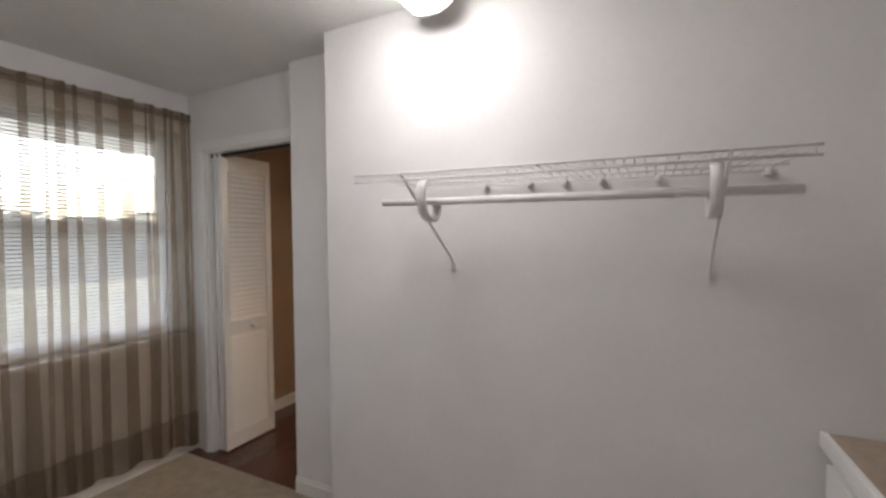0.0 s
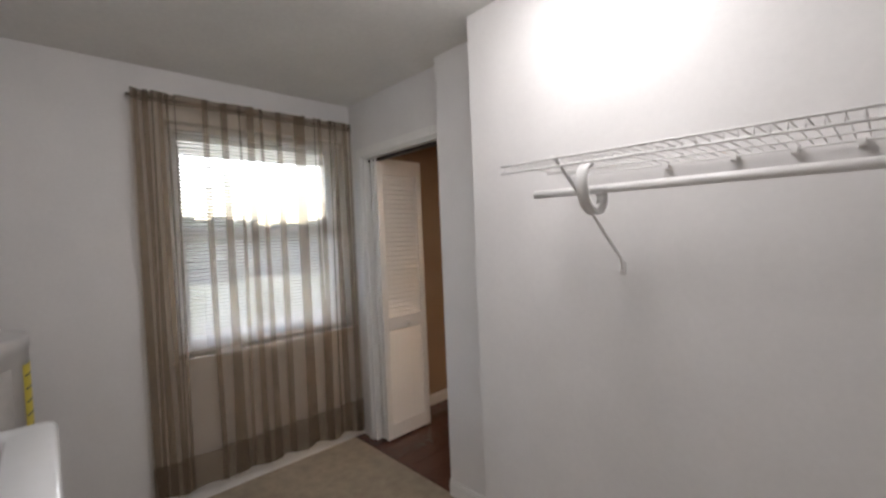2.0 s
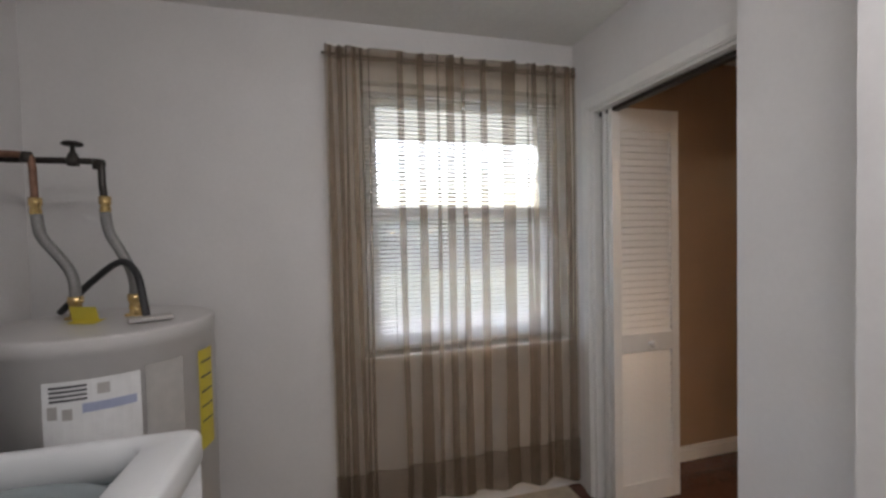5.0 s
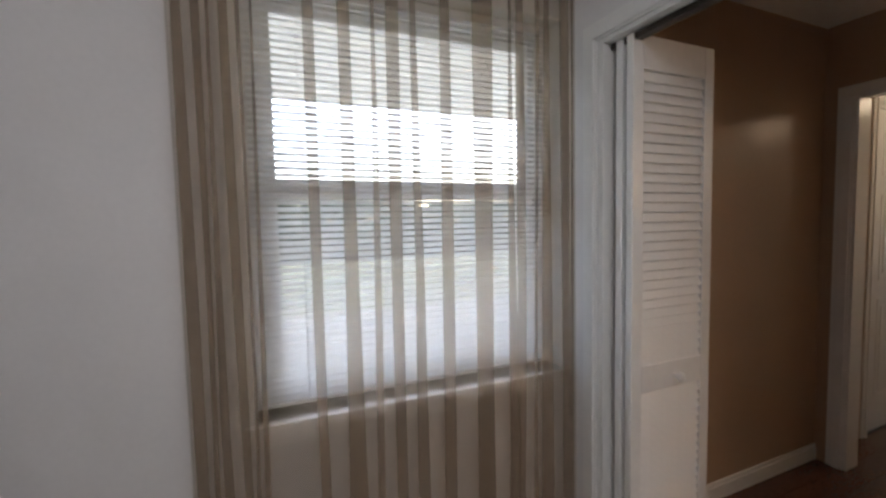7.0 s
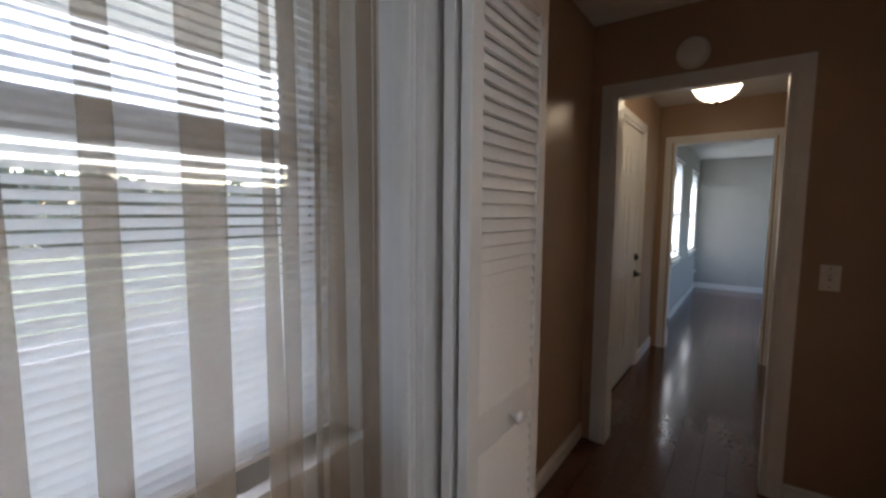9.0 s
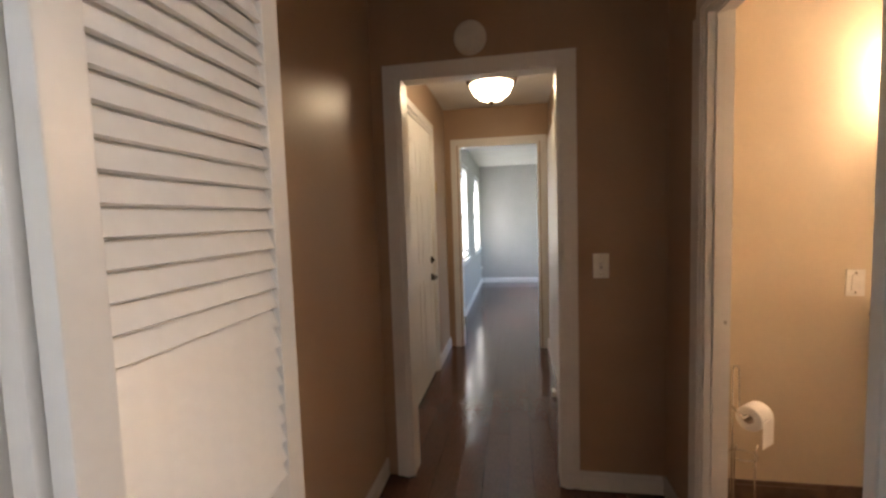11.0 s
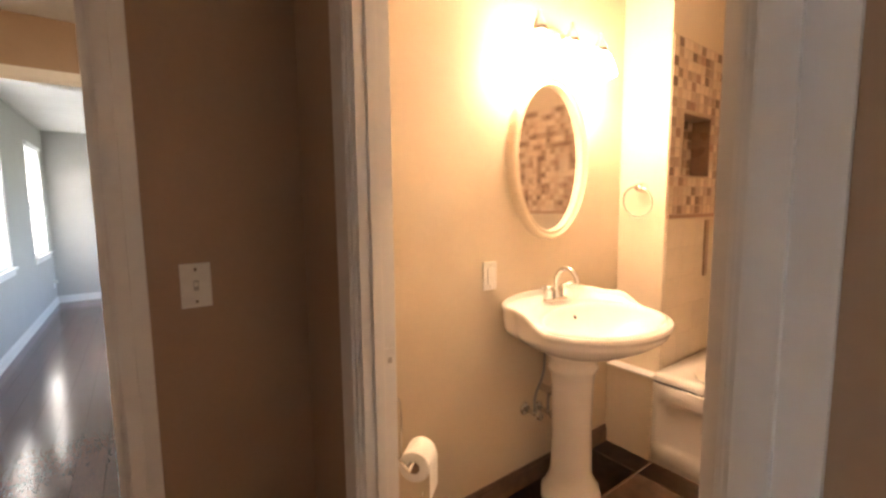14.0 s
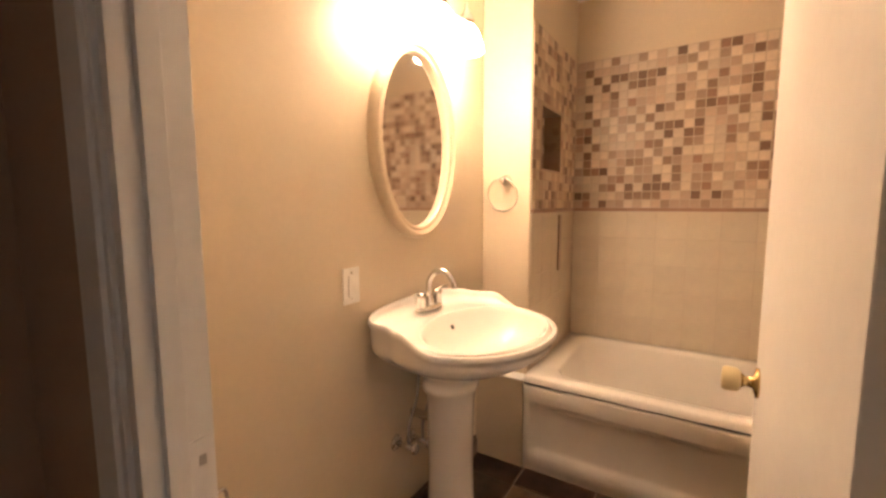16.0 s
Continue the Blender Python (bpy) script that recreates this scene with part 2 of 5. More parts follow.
def wall_mesh(axis, p0, p1, a0, a1, z0, z1, openings=()):
    """A wall of real thickness from p0 to p1 along axis, with openings (a, b, low, high) right through it. Paints: 0 at p0, 1 at p1, 2 in the reveals."""
    bm = bmesh.new()
    ca = sorted({a0, a1, *[v for o in openings for v in o[:2]]})
    cz = sorted({z0, z1, *[v for o in openings for v in o[2:]]})
    solid = {}
    for i in range(len(ca) - 1):
        for k in range(len(cz) - 1):
            am, zm = (ca[i] + ca[i + 1]) / 2, (cz[k] + cz[k + 1]) / 2
            solid[i, k] = not any(o[0] < am < o[1] and o[2] < zm < o[3] for o in openings)
    cache = {}

    def v(p, a, z):
        key = (p, a, z)
        if key not in cache:
            cache[key] = bm.verts.new((p, a, z) if axis == "x" else (a, p, z))
        return cache[key]
    for (i, k), s in solid.items():
        if not s:
            continue
        a, b, lo, hi = ca[i], ca[i + 1], cz[k], cz[k + 1]
        for p, m in ((p0, 0), (p1, 1)):
            bm.faces.new((v(p, a, lo), v(p, b, lo), v(p, b, hi), v(p, a, hi))).material_index = m
        for di, dk, c in ((-1, 0, ((a, lo), (a, hi))), (1, 0, ((b, lo), (b, hi))), (0, -1, ((a, lo), (b, lo))), (0, 1, ((a, hi), (b, hi)))):
            if not solid.get((i + di, k + dk), False):
                (q, r), (s2, t2) = c
                bm.faces.new((v(p0, q, r), v(p0, s2, t2), v(p1, s2, t2), v(p1, q, r))).material_index = 2
    return bm


# ---- plan ----
WEST, DOOR_Y, SHELF_Y, BACK_Y, EAST = -2.82, 2.575, 2.326, 0.10, 1.05
HALL_S, HALL_N, ENTRY_S, ENTRY_N, ROOM_S, ROOM_N = 2.69, 4.335, 4.45, 6.555, 6.67, 10.83
HALL_E, BATH_W, BATH_E, BATH_S = -1.46, -1.378, 0.92, 2.69
CEIL, HIGH = 2.41, 2.60
L0, L1 = -2.66, -1.80      # laundry doorway
N0, N1 = -2.685, -1.925    # hall to entry
F0, F1 = -2.69, -1.89      # entry to room
B0, B1 = 3.205, 3.965       # bath doorway
HEAD = 2.03

# ---- structure ----
structure("wall_laundry_west", wall_mesh("x", WEST - 0.2, WEST, BACK_Y - 0.1, HALL_S - 0.05, 0, HIGH, [(1.42, 2.53, 0.82, 2.15)]), [SOFFIT, WHITE_WALL, TRIM], "white painted outside wall with a window", "wall")
structure("wall_hall_west", wall_mesh("x", WEST - 0.2, WEST, HALL_S - 0.05, ROOM_S - 0.06, 0, HIGH, [(4.905, 5.845, 0, 2.06)]), [SOFFIT, BROWN_WALL, TRIM], "brown painted outside wall with the front door", "wall")
structure("wall_room_west", wall_mesh("x", WEST - 0.2, WEST, ROOM_S - 0.06, ROOM_N + 0.1, 0, HIGH, [(7.75, 8.55, 0.76, 2.06), (9.62, 10.55, 0.74, 2.06)]), [SOFFIT, GREY_WALL, TRIM], "grey painted outside wall with two windows", "wall")
structure("wall_laundry_north", wall_mesh("y", DOOR_Y, HALL_S, WEST, BATH_W + 0.02, 0, HIGH, [(L0, L1, 0, HEAD)]), [WHITE_WALL, BROWN_WALL, TRIM], "wall with a doorway, white towards the laundry and brown towards the hall", "wall")
structure("wall_laundry_shelf", bx(-1.387, EAST + 0.1, SHELF_Y, BATH_S - 0.118, 0, HIGH, bevel=0), WHITE_WALL, "plain white painted wall behind the wire shelf", "wall")
structure("wall_laundry_south", bx(WEST, EAST + 0.1, BACK_Y - 0.1, BACK_Y, 0, HIGH), WHITE_WALL, "plain white painted back wall", "wall")
structure("wall_laundry_east", bx(EAST, EAST + 0.1, BACK_Y, SHELF_Y, 0, HIGH), WHITE_WALL, "plain white painted side wall", "wall")
structure("wall_hall_north", wall_mesh("y", HALL_N, ENTRY_S, WEST, -1.40, 0, HIGH, [(N0, N1, 0, HEAD)]), [BROWN_WALL, BROWN_WALL, TRIM], "brown painted wall with a cased opening", "wall")
structure("wall_hall_east", wall_mesh("x", HALL_E, BATH_W, HALL_S, HALL_N, 0, HIGH, [(B0, B1, 0, HEAD)]), [BROWN_WALL, CREAM_WALL, TRIM], "wall with the bathroom doorway, brown towards the hall", "wall")
structure("wall_bath_north", bx(-1.40, BATH_E + 0.1, HALL_N + 0.008, ENTRY_S, 0, HIGH), CREAM_WALL, "cream painted bathroom wall", "wall")
structure("wall_bath_east", bx(BATH_E + 0.012, BATH_E + 0.1, BATH_S - 0.1, HALL_N, 0, HIGH), CREAM_WALL, "cream painted wall above the tiled bath surround", "wall")
structure("wall_bath_south", bx(BATH_W, BATH_E + 0.1, BATH_S - 0.1, BATH_S, 0, HIGH), CREAM_WALL, "cream painted bathroom wall", "wall")
structure("wall_bath_wing", wall_mesh("y", 4.10, HALL_N + 0.006, 0.20, BATH_E + 0.01, 0, HIGH, [(0.33, 0.63, 1.42, 1.725)]), [CREAM_WALL, CREAM_WALL, CREAM_WALL], "cream painted wing wall at the end of the bath", "wall")
structure("wall_entry_east", bx(-1.80, -1.70, ENTRY_S, ROOM_S - 0.05, 0, HIGH), BROWN_WALL, "brown painted entry wall", "wall")
structure("wall_entry_north", wall_mesh("y", ENTRY_N, ROOM_S, WEST, -1.70, 0, HIGH, [(F0, F1, 0, HEAD + 0.02)]), [BROWN_WALL, GREY_WALL, TRIM], "brown painted wall with a doorway to the grey room", "wall")
structure("wall_room_north", bx(WEST, 1.0, ROOM_N, ROOM_N + 0.1, 0, HIGH), GREY_WALL, "plain grey painted end wall", "wall")
# out of view; its opening is added to let more daylight into the room
structure("wall_room_east", wall_mesh("x", 1.0, 1.1, ROOM_S, ROOM_N, 0, HIGH, [(7.6, 9.9, 0.8, 2.1)]), [GREY_WALL, SOFFIT, TRIM], "unseen grey painted wall", "wall")
structure("wall_room_south", bx(-1.70, 1.0, ROOM_S - 0.1, ROOM_S, 0, HIGH), GREY_WALL, "unseen grey painted wall", "wall")
structure("ceiling_laundry", bx(WEST, EAST, BACK_Y, DOOR_Y + 0.05, CEIL + 0.01, CEIL + 0.15), CEILING, "white textured ceiling", "ceiling")
structure("ceiling_hall", bx(WEST, HALL_E + 0.05, HALL_S - 0.04, HALL_N + 0.05, CEIL, CEIL + 0.15), CEILING, "white textured ceiling", "ceiling")
structure("ceiling_entry", bx(WEST, -1.80, ENTRY_S - 0.05, ENTRY_N + 0.05, CEIL, CEIL + 0.15), CEILING, "white textured ceiling", "ceiling")
structure("ceiling_bath", bx(BATH_W - 0.05, BATH_E + 0.05, BATH_S, HALL_N + 0.02, CEIL, CEIL + 0.15), CEILING, "white bathroom ceiling", "ceiling")
structure("ceiling_room", bx(WEST, 1.0, ROOM_S - 0.05, ROOM_N, 2.33, 2.48), CEILING, "white ceiling", "ceiling")
structure("roof", bx(WEST - 0.2, 1.3, -0.3, 11.2, HIGH, HIGH + 0.12), SOFFIT, "flat roof closing the house", "roof")
FLOOR_EDGE = 2.50
structure("floor_laundry", bx(WEST - 0.2, EAST + 0.1, -0.1, FLOOR_EDGE, -0.1, 0), VINYL, "mottled beige vinyl floor", "floor")
floor_hall = structure("floor_hall", bx(WEST - 0.2, HALL_E + 0.05, FLOOR_EDGE, ROOM_S, -0.1, -0.008), SUBFLOOR, "glossy dark brown wooden plank floor", "floor")
floor_room = structure("floor_room", bx(WEST - 0.2, 1.1, ROOM_S, ROOM_N + 0.1, -0.1, -0.008), SUBFLOOR, "glossy dark brown wooden plank floor", "floor")
floor_bath = structure("floor_bath", bx(HALL_E + 0.05, BATH_E + 0.1, BATH_S - 0.1, HALL_N + 0.1, -0.1, -0.003), GROUT, "dark brown tiled floor with light grout", "floor")


def casing(name, axis, at, out, a0, a1, head, wide=0.06, label="white painted moulded door casing", sides=(-1, 1, 0)):
    """Moulded casing round an opening: two uprights and a head, each of a flat and a raised bead."""
    t = thing(name, (at, (a0 + a1) / 2, 0) if axis == "x" else ((a0 + a1) / 2, at, 0), label, "door casing", kind="structure")
    for side in sides:
        bm = bmesh.new()
        for lo, hi, deep in ((0.0, 1.0, 0.6), (0.12, 0.55, 1.0)):
            p0, p1 = sorted((at, at + out * deep))
            if side:
                a = a0 if side < 0 else a1
                q0, q1 = sorted((a + side * wide * lo, a + side * wide * hi))
                z0, z1 = 0, head + (0 if deep < 1 else wide * 0.12)
            else:
                e = wide if deep < 1 else wide * 0.55
                q0, q1, z0, z1 = a0 - e, a1 + e, head + wide * lo, head + wide * hi
            box(bm, *((p0, p1, q0, q1) if axis == "x" else (q0, q1, p0, p1)), z0, z1, bevel=0.003)
        part("side_trim" if side else "head_trim", bm, TRIM, t)
    return t


def jamb(name, axis, p0, p1, a0, a1, head, stop=None):
    th = thing(name, (p0, (a0 + a1) / 2, 0) if axis == "x" else ((a0 + a1) / 2, p0, 0), "white painted door jamb", "door jamb", kind="structure")
    t = 0.018
    for nm, a, b, lo, hi in (("side_jamb", a0, a0 + t, 0, head), ("side_jamb", a1 - t, a1, 0, head), ("head_jamb", a0 + t, a1 - t, head - t, head)):
        part(nm, bx(*((p0, p1, a, b) if axis == "x" else (a, b, p0, p1)), lo, hi, bevel=0.002), TRIM, th)
    if stop:
        s0, s1 = stop
        for a, b, lo, hi in ((a0 + t, a0 + t + 0.011, 0, head - t), (a1 - t - 0.011, a1 - t, 0, head - t), (a0 + t + 0.011, a1 - t - 0.011, head - t - 0.011, head - t)):
            part("door_stop_strip", bx(*((s0, s1, a, b) if axis == "x" else (a, b, s0, s1)), lo, hi, bevel=0.002), TRIM, th)
    return th


casing("door_casing_laundry", "y", DOOR_Y, -0.016, L0 - 0.005, L1 - 0.07, HEAD - 0.005, wide=0.065, sides=(-1, 0))
structure("wall_laundry_pier", bx(L1 + 0.001, -1.388, 2.50, DOOR_Y - 0.001, 0, HIGH), WHITE_WALL, "white painted wall pier beside the doorway", "wall")
casing("door_casing_hall", "y", HALL_N, -0.016, N0, N1, HEAD - 0.03, wide=0.075)
casing("door_casing_entry", "y", ENTRY_N, -0.016, F0 - 0.01, F1 + 0.01, HEAD + 0.02, wide=0.06)
casing("door_casing_bath", "x", HALL_E, -0.016, B0 + 0.013, B1, HEAD, wide=0.065, sides=(-1, 0))
casing("door_casing_bath_latch", "x", HALL_E, -0.016, B0, B1, HEAD, wide=0.095, sides=(1,))
casing("door_casing_bath_inside", "x", BATH_W, 0.014, B0, B1, HEAD, wide=0.055)
casing("door_casing_front", "x", WEST, 0.016, 4.905, 5.845, 2.06, wide=0.065)
jamb("door_jamb_laundry", "y", DOOR_Y + 0.001, HALL_S - 0.001, L0, L1, HEAD)
jamb("door_jamb_hall", "y", HALL_N - 0.004, ENTRY_S + 0.004, N0 - 0.004, N1 + 0.004, HEAD)
jamb("door_jamb_entry", "y", ENTRY_N - 0.003, ROOM_S + 0.003, F0, F1, HEAD + 0.02)
jamb("door_jamb_bath", "x", HALL_E - 0.003, BATH_W + 0.003, B0, B1, HEAD, stop=(HALL_E + 0.022, HALL_E + 0.048))


def baseboard(name, axis, at, out, a0, a1, high=0.09, mat=None):
    bm = bmesh.new()
    for lo, hi, deep in ((0, high * 0.8, 0.014), (high * 0.8, high, 0.009)):
        p0, p1 = sorted((at, at + out * deep))
        box(bm, *((p0, p1, a0, a1) if axis == "x" else (a0, a1, p0, p1)), lo, hi, bevel=0.002)
    return structure(name, bm, mat or TRIM, "white painted baseboard" if mat is None else "dark brown tile skirting", "baseboard")


baseboard("baseboard_laundry_west", "x", WEST, 1, BACK_Y, DOOR_Y)
baseboard("baseboard_laundry_north", "y", 2.50, -1, L1 + 0.002, -1.402)
baseboard("baseboard_laundry_return", "x", -1.387, -1, SHELF_Y, 2.499)
baseboard("baseboard_hall_west", "x", WEST, 1, HALL_S, HALL_N)
baseboard("baseboard_hall_north", "y", HALL_N, -1, N1 + 0.076, HALL_E - 0.015)
baseboard("baseboard_hall_east", "x", HALL_E, -1, B1 + 0.097, HALL_N)
baseboard("baseboard_entry_west", "x", WEST, 1, 5.912, ENTRY_N, high=0.1)
baseboard("baseboard_room_west", "x", WEST, 1, ROOM_S + 0.02, ROOM_N, high=0.1)
baseboard("baseboard_room_north", "y", ROOM_N, -1, WEST + 0.015, 1.0, high=0.1)
baseboard("baseboard_bath_north", "y", HALL_N + 0.008, -1, BATH_W, 0.13, high=0.095, mat=BATH_TILE)

# ---- lamps ----
def wrap_light():
    t = thing("ceiling_light", (-0.76, 1.64, CEIL + 0.02), "lit white wraparound fluorescent light on the laundry ceiling", "ceiling light")
    top = CEIL + 0.01
    part("housing", bx(-0.86, -0.66, 1.03, 2.245, top - 0.035, top, bevel=0.004), ENAMEL, t)
    n = 12

    def arc(y, grow=0.0):
        return [Vector((-0.76 - (0.097 + grow) * math.cos(math.pi * i / n), y, top - 0.034 - (0.074 + grow) * math.sin(math.pi * i / n) ** 0.6)) for i in range(n + 1)]
    bm = bmesh.new()
    rows = [[bm.verts.new(q) for q in arc(y)] for y in (1.05, 2.228)]
    for i in range(n):
        bm.faces.new((rows[0][i], rows[0][i + 1], rows[1][i + 1], rows[1][i])).smooth = True
    part("diffuser", bm, TUBE_LIGHT, t, "glowing white acrylic diffuser")
    for y in (1.04, 2.228):
        bm = bmesh.new()
        rows = [[bm.verts.new(q) for q in arc(yy, 0.002)] for yy in (y, y + 0.012)]
        for i in range(n):
            bm.faces.new((rows[0][i], rows[0][i + 1], rows[1][i + 1], rows[1][i])).smooth = True
        bm.faces.new(rows[0]), bm.faces.new(rows[1][::-1])
        part("end_cap", bm, LABEL_GREY, t, "grey plastic end cap")


def dome_light():
    x, y = -2.276, 5.27
    t = thing("ceiling_light", (x, y, CEIL), "lit frosted glass dome light with a bronze rim", "ceiling light")
    part("canopy", lathe(bmesh.new(), [(0, 0), (0.07, 0), (0.075, -0.05), (0.10, -0.085), (0.155, -0.10), (0.176, -0.112), (0.176, -0.15), (0.165, -0.176), (0.148, -0.182), (0.146, -0.16), (0.0, -0.09)], (x, y, CEIL - 0.001)), BRONZE, t, "dark bronze rim")
    part("dome", lathe(bmesh.new(), [(0.147, -0.172), (0.140, -0.20), (0.118, -0.242), (0.08, -0.272), (0.038, -0.288), (0.0, -0.291)], (x, y, CEIL)), DOME_LIGHT, t, "glowing frosted glass bowl")
    part("finial", lathe(bmesh.new(), [(0, -0.278), (0.014, -0.283), (0.02, -0.293), (0.013, -0.303), (0.008, -0.312), (0, -0.316)], (x, y, CEIL), 12), BRONZE, t)


def vanity_light():
    y = HALL_N + 0.008
    t = thing("vanity_light", (-0.34, y, 1.97), "lit three-lamp chrome vanity light over the mirror", "wall light")
    part("backplate", lathe(bmesh.new(), [(0, 0), (0.055, 0), (0.06, 0.008), (0.05, 0.02), (0, 0.026)], (-0.34, y, 1.985), 24, sx=1.5, turn=pose(0, 0, 0, 90)), CHROME, t)
    bar = smooth_path([(-0.545, y - 0.09, 1.985), (-0.44, y - 0.085, 1.965), (-0.39, y - 0.06, 1.99), (-0.34, y - 0.03, 1.985), (-0.29, y - 0.06, 1.99), (-0.235, y - 0.085, 1.965), (-0.135, y - 0.09, 1.985)])
    part("arm", pipe(bmesh.new(), bar, 0.007, 8), CHROME, t)
    for x in (-0.54, -0.34, -0.14):
        part("socket", lathe(bmesh.new(), [(0, 0.075), (0.008, 0.07), (0.007, 0.05), (0.02, 0.035), (0.03, 0.01), (0.032, -0.012), (0, -0.012)], (x, y - 0.095, 1.965), 16), CHROME, t)
        part("shade", lathe(bmesh.new(), [(0.03, -0.012), (0.045, -0.03), (0.056, -0.055), (0.066, -0.09), (0.071, -0.11), (0.065, -0.11), (0.052, -0.06), (0.03, -0.02)], (x, y - 0.095, 1.965), 24), VANITY_LIGHT, t, "glowing frosted glass bell shade")


wrap_light()
dome_light()
vanity_light()

# ---- outside ----
structure("ground", bx(-400, 400, -400, 400, -0.35, -0.25), GRASS, "mown grass lawn reaching the horizon", "ground")
structure("pavement_porch", bx(-8.8, WEST - 0.2, -30, 40, -0.3, -0.12), CONCRETE, "pale concrete porch and driveway slab", "pavement")
structure("porch_roof", bx(-4.95, WEST - 0.2, -3, 5, 2.36, 2.60), PORCH, "weathered off-white painted porch ceiling", "roof")


def hedge():
    rng = random.Random(4)
    vs, fs = [], []
    for i in range(9000):
        c = Vector((-24 + rng.uniform(-1.5, 1.5), rng.uniform(-45, 60), 0))
        high = 2.42 + 0.2 * math.sin(c.y * 0.41) + 0.12 * math.sin(c.y * 1.07)
        c.z = min(rng.uniform(-0.3, high * 1.2), high + rng.uniform(-0.15, 0.1))
        r = rng.uniform(0.25, 0.5)
        b = len(vs)
        for k in range(12):
            vs.append(c + Vector((rng.uniform(-1, 1), rng.uniform(-1, 1), rng.uniform(-1, 1))) * r)
        fs += [(b + k, b + k + 1, b + k + 2) for k in range(0, 12, 3)]
    me = bpy.data.meshes.new("hedge")
    me.from_pydata(vs, [], fs)
    me.materials.append(LEAF)
    tagged(new("hedge", me), "far dense row of green shrubs beyond the lawn", "shrubs", kind="stuff")


hedge()


# ---- windows ----
def window(name, y0, y1, z0, z1, rail, side=0.0, deep=0.17, trim=0.0, label="white double-hung window"):
    t = thing(name, (WEST - 0.12, (y0 + y1) / 2, z0), label, "window", kind="structure")
    x0, x1 = WEST - deep, WEST - deep + 0.075
    bm = bmesh.new()
    e = 0.03 + side
    for a, b, lo, hi in ((y0, y0 + e, z0, z1), (y1 - e, y1, z0, z1), (y0 + e, y1 - e, z1 - 0.04, z1), (y0 + e, y1 - e, z0, z0 + 0.03)):
        box(bm, x0, x1, a, b, lo, hi, bevel=0.003)
    part("window_frame", bm, VINYL_FRAME, t)
    for lo, hi, xa in ((rail, z1 - 0.04, x0 + 0.008), (z0 + 0.03, rail + 0.0, x0 + 0.036)):
        bm = bmesh.new()
        a, b = y0 + e, y1 - e
        s, xb = 0.038, xa + 0.028
        for p, q, u, v in ((a, a + s, lo, hi), (b - s, b, lo, hi), (a + s, b - s, hi - 0.035, hi), (a + s, b - s, lo, lo + 0.035)):
            box(bm, xa, xb, p, q, u, v, bevel=0.003)
        sash = part("sash", bm, VINYL_FRAME, t)
        pane = part("pane", bx(xa + 0.011, xa + 0.015, a + s, b - s, lo + 0.035, hi - 0.035), GLASS, sash)
        pane.visible_shadow = False
    part("window_sill", bx(x1, WEST + 0.035, y0 - 0.03, y1 + 0.03, z0 - 0.022, z0, bevel=0.004), TRIM, t)
    part("apron", bx(WEST, WEST + 0.014, y0 - 0.02, y1 + 0.02, z0 - 0.075, z0 - 0.023, bevel=0.003), TRIM, t)
    if trim:
        for a, b, lo, hi in ((y0 - trim, y0, z0, z1 + trim), (y1, y1 + trim, z0, z1 + trim), (y0, y1, z1, z1 + trim)):
            part("window_trim", bx(WEST, WEST + 0.012, a, b, lo, hi, bevel=0.003), TRIM, t)
    return t


window("window_1", 1.42, 2.53, 0.82, 2.15, 1.52, side=0.022, trim=0.055, label="white double-hung window behind a sheer curtain")
window("window_2", 7.75, 8.55, 0.76, 2.06, 1.4, deep=0.085, label="bright white double-hung window in the grey wall")
window("window_3", 9.62, 10.55, 0.74, 2.06, 1.4, deep=0.085, label="bright white double-hung window near the corner")


def blind():
    t = thing("window_blind", (WEST - 0.06, 1.975, 2.14), "white mini blind with half-tilted slats, fully lowered", "window blind")
    x, y0, y1 = WEST - 0.058, 1.435, 2.515
    part("head_rail", bx(x - 0.013, x + 0.013, y0, y1, 2.115, 2.145, bevel=0.002), VINYL_FRAME, t)
    part("bottom_rail", bx(x - 0.011, x + 0.011, y0, y1, 0.838, 0.85, bevel=0.002), VINYL_FRAME, t)
    bm = bmesh.new()
    rows = []
    for y in (y0, y1):
        rows.append([bm.verts.new((0.0125 * s, y, 0.0026 * (1 - s * s))) for s in (-1, -0.5, 0, 0.5, 1)])
    for i in range(4):
        bm.faces.new((rows[0][i], rows[0][i + 1], rows[1][i + 1], rows[1][i])).smooth = True
    me = mesh_of("slat", bm, SLAT)
    n = 60
    for i in range(n):
        ob = new("slat", me)
        ob.parent = t
        ob.matrix_world = pose(x, 0, 0.862 + i * (2.105 - 0.862) / (n - 1), 0, 36.0 + 1.2 * math.sin(i * 2.3))
    for y in (1.58, 2.37):
        part("ladder_cord", pipe(bmesh.new(), [(x + 0.011, y, 0.85), (x + 0.011, y, 2.12)], 0.0012, 5), VINYL_FRAME, t)


blind()
for y0, y1, z0 in ((7.80, 8.50, 0.77), (9.67, 10.50, 0.75)):
    shade = thing("window_blind", (WEST - 0.004, (y0 + y1) / 2, 2.05), "white lowered blind glowing with daylight", "window blind", group="blinds in the grey room")
    part("head_rail", bx(WEST - 0.008, WEST + 0.02, y0, y1, 2.025, 2.055, bevel=0.002), VINYL_FRAME, shade)
    part("cloth", bx(WEST - 0.005, WEST - 0.003, y0, y1, z0 + 0.02, 2.025), ROOM_BLIND, shade)
    part("bottom_rail", bx(WEST - 0.008, WEST + 0.004, y0, y1, z0 + 0.002, z0 + 0.02, bevel=0.002), VINYL_FRAME, shade)


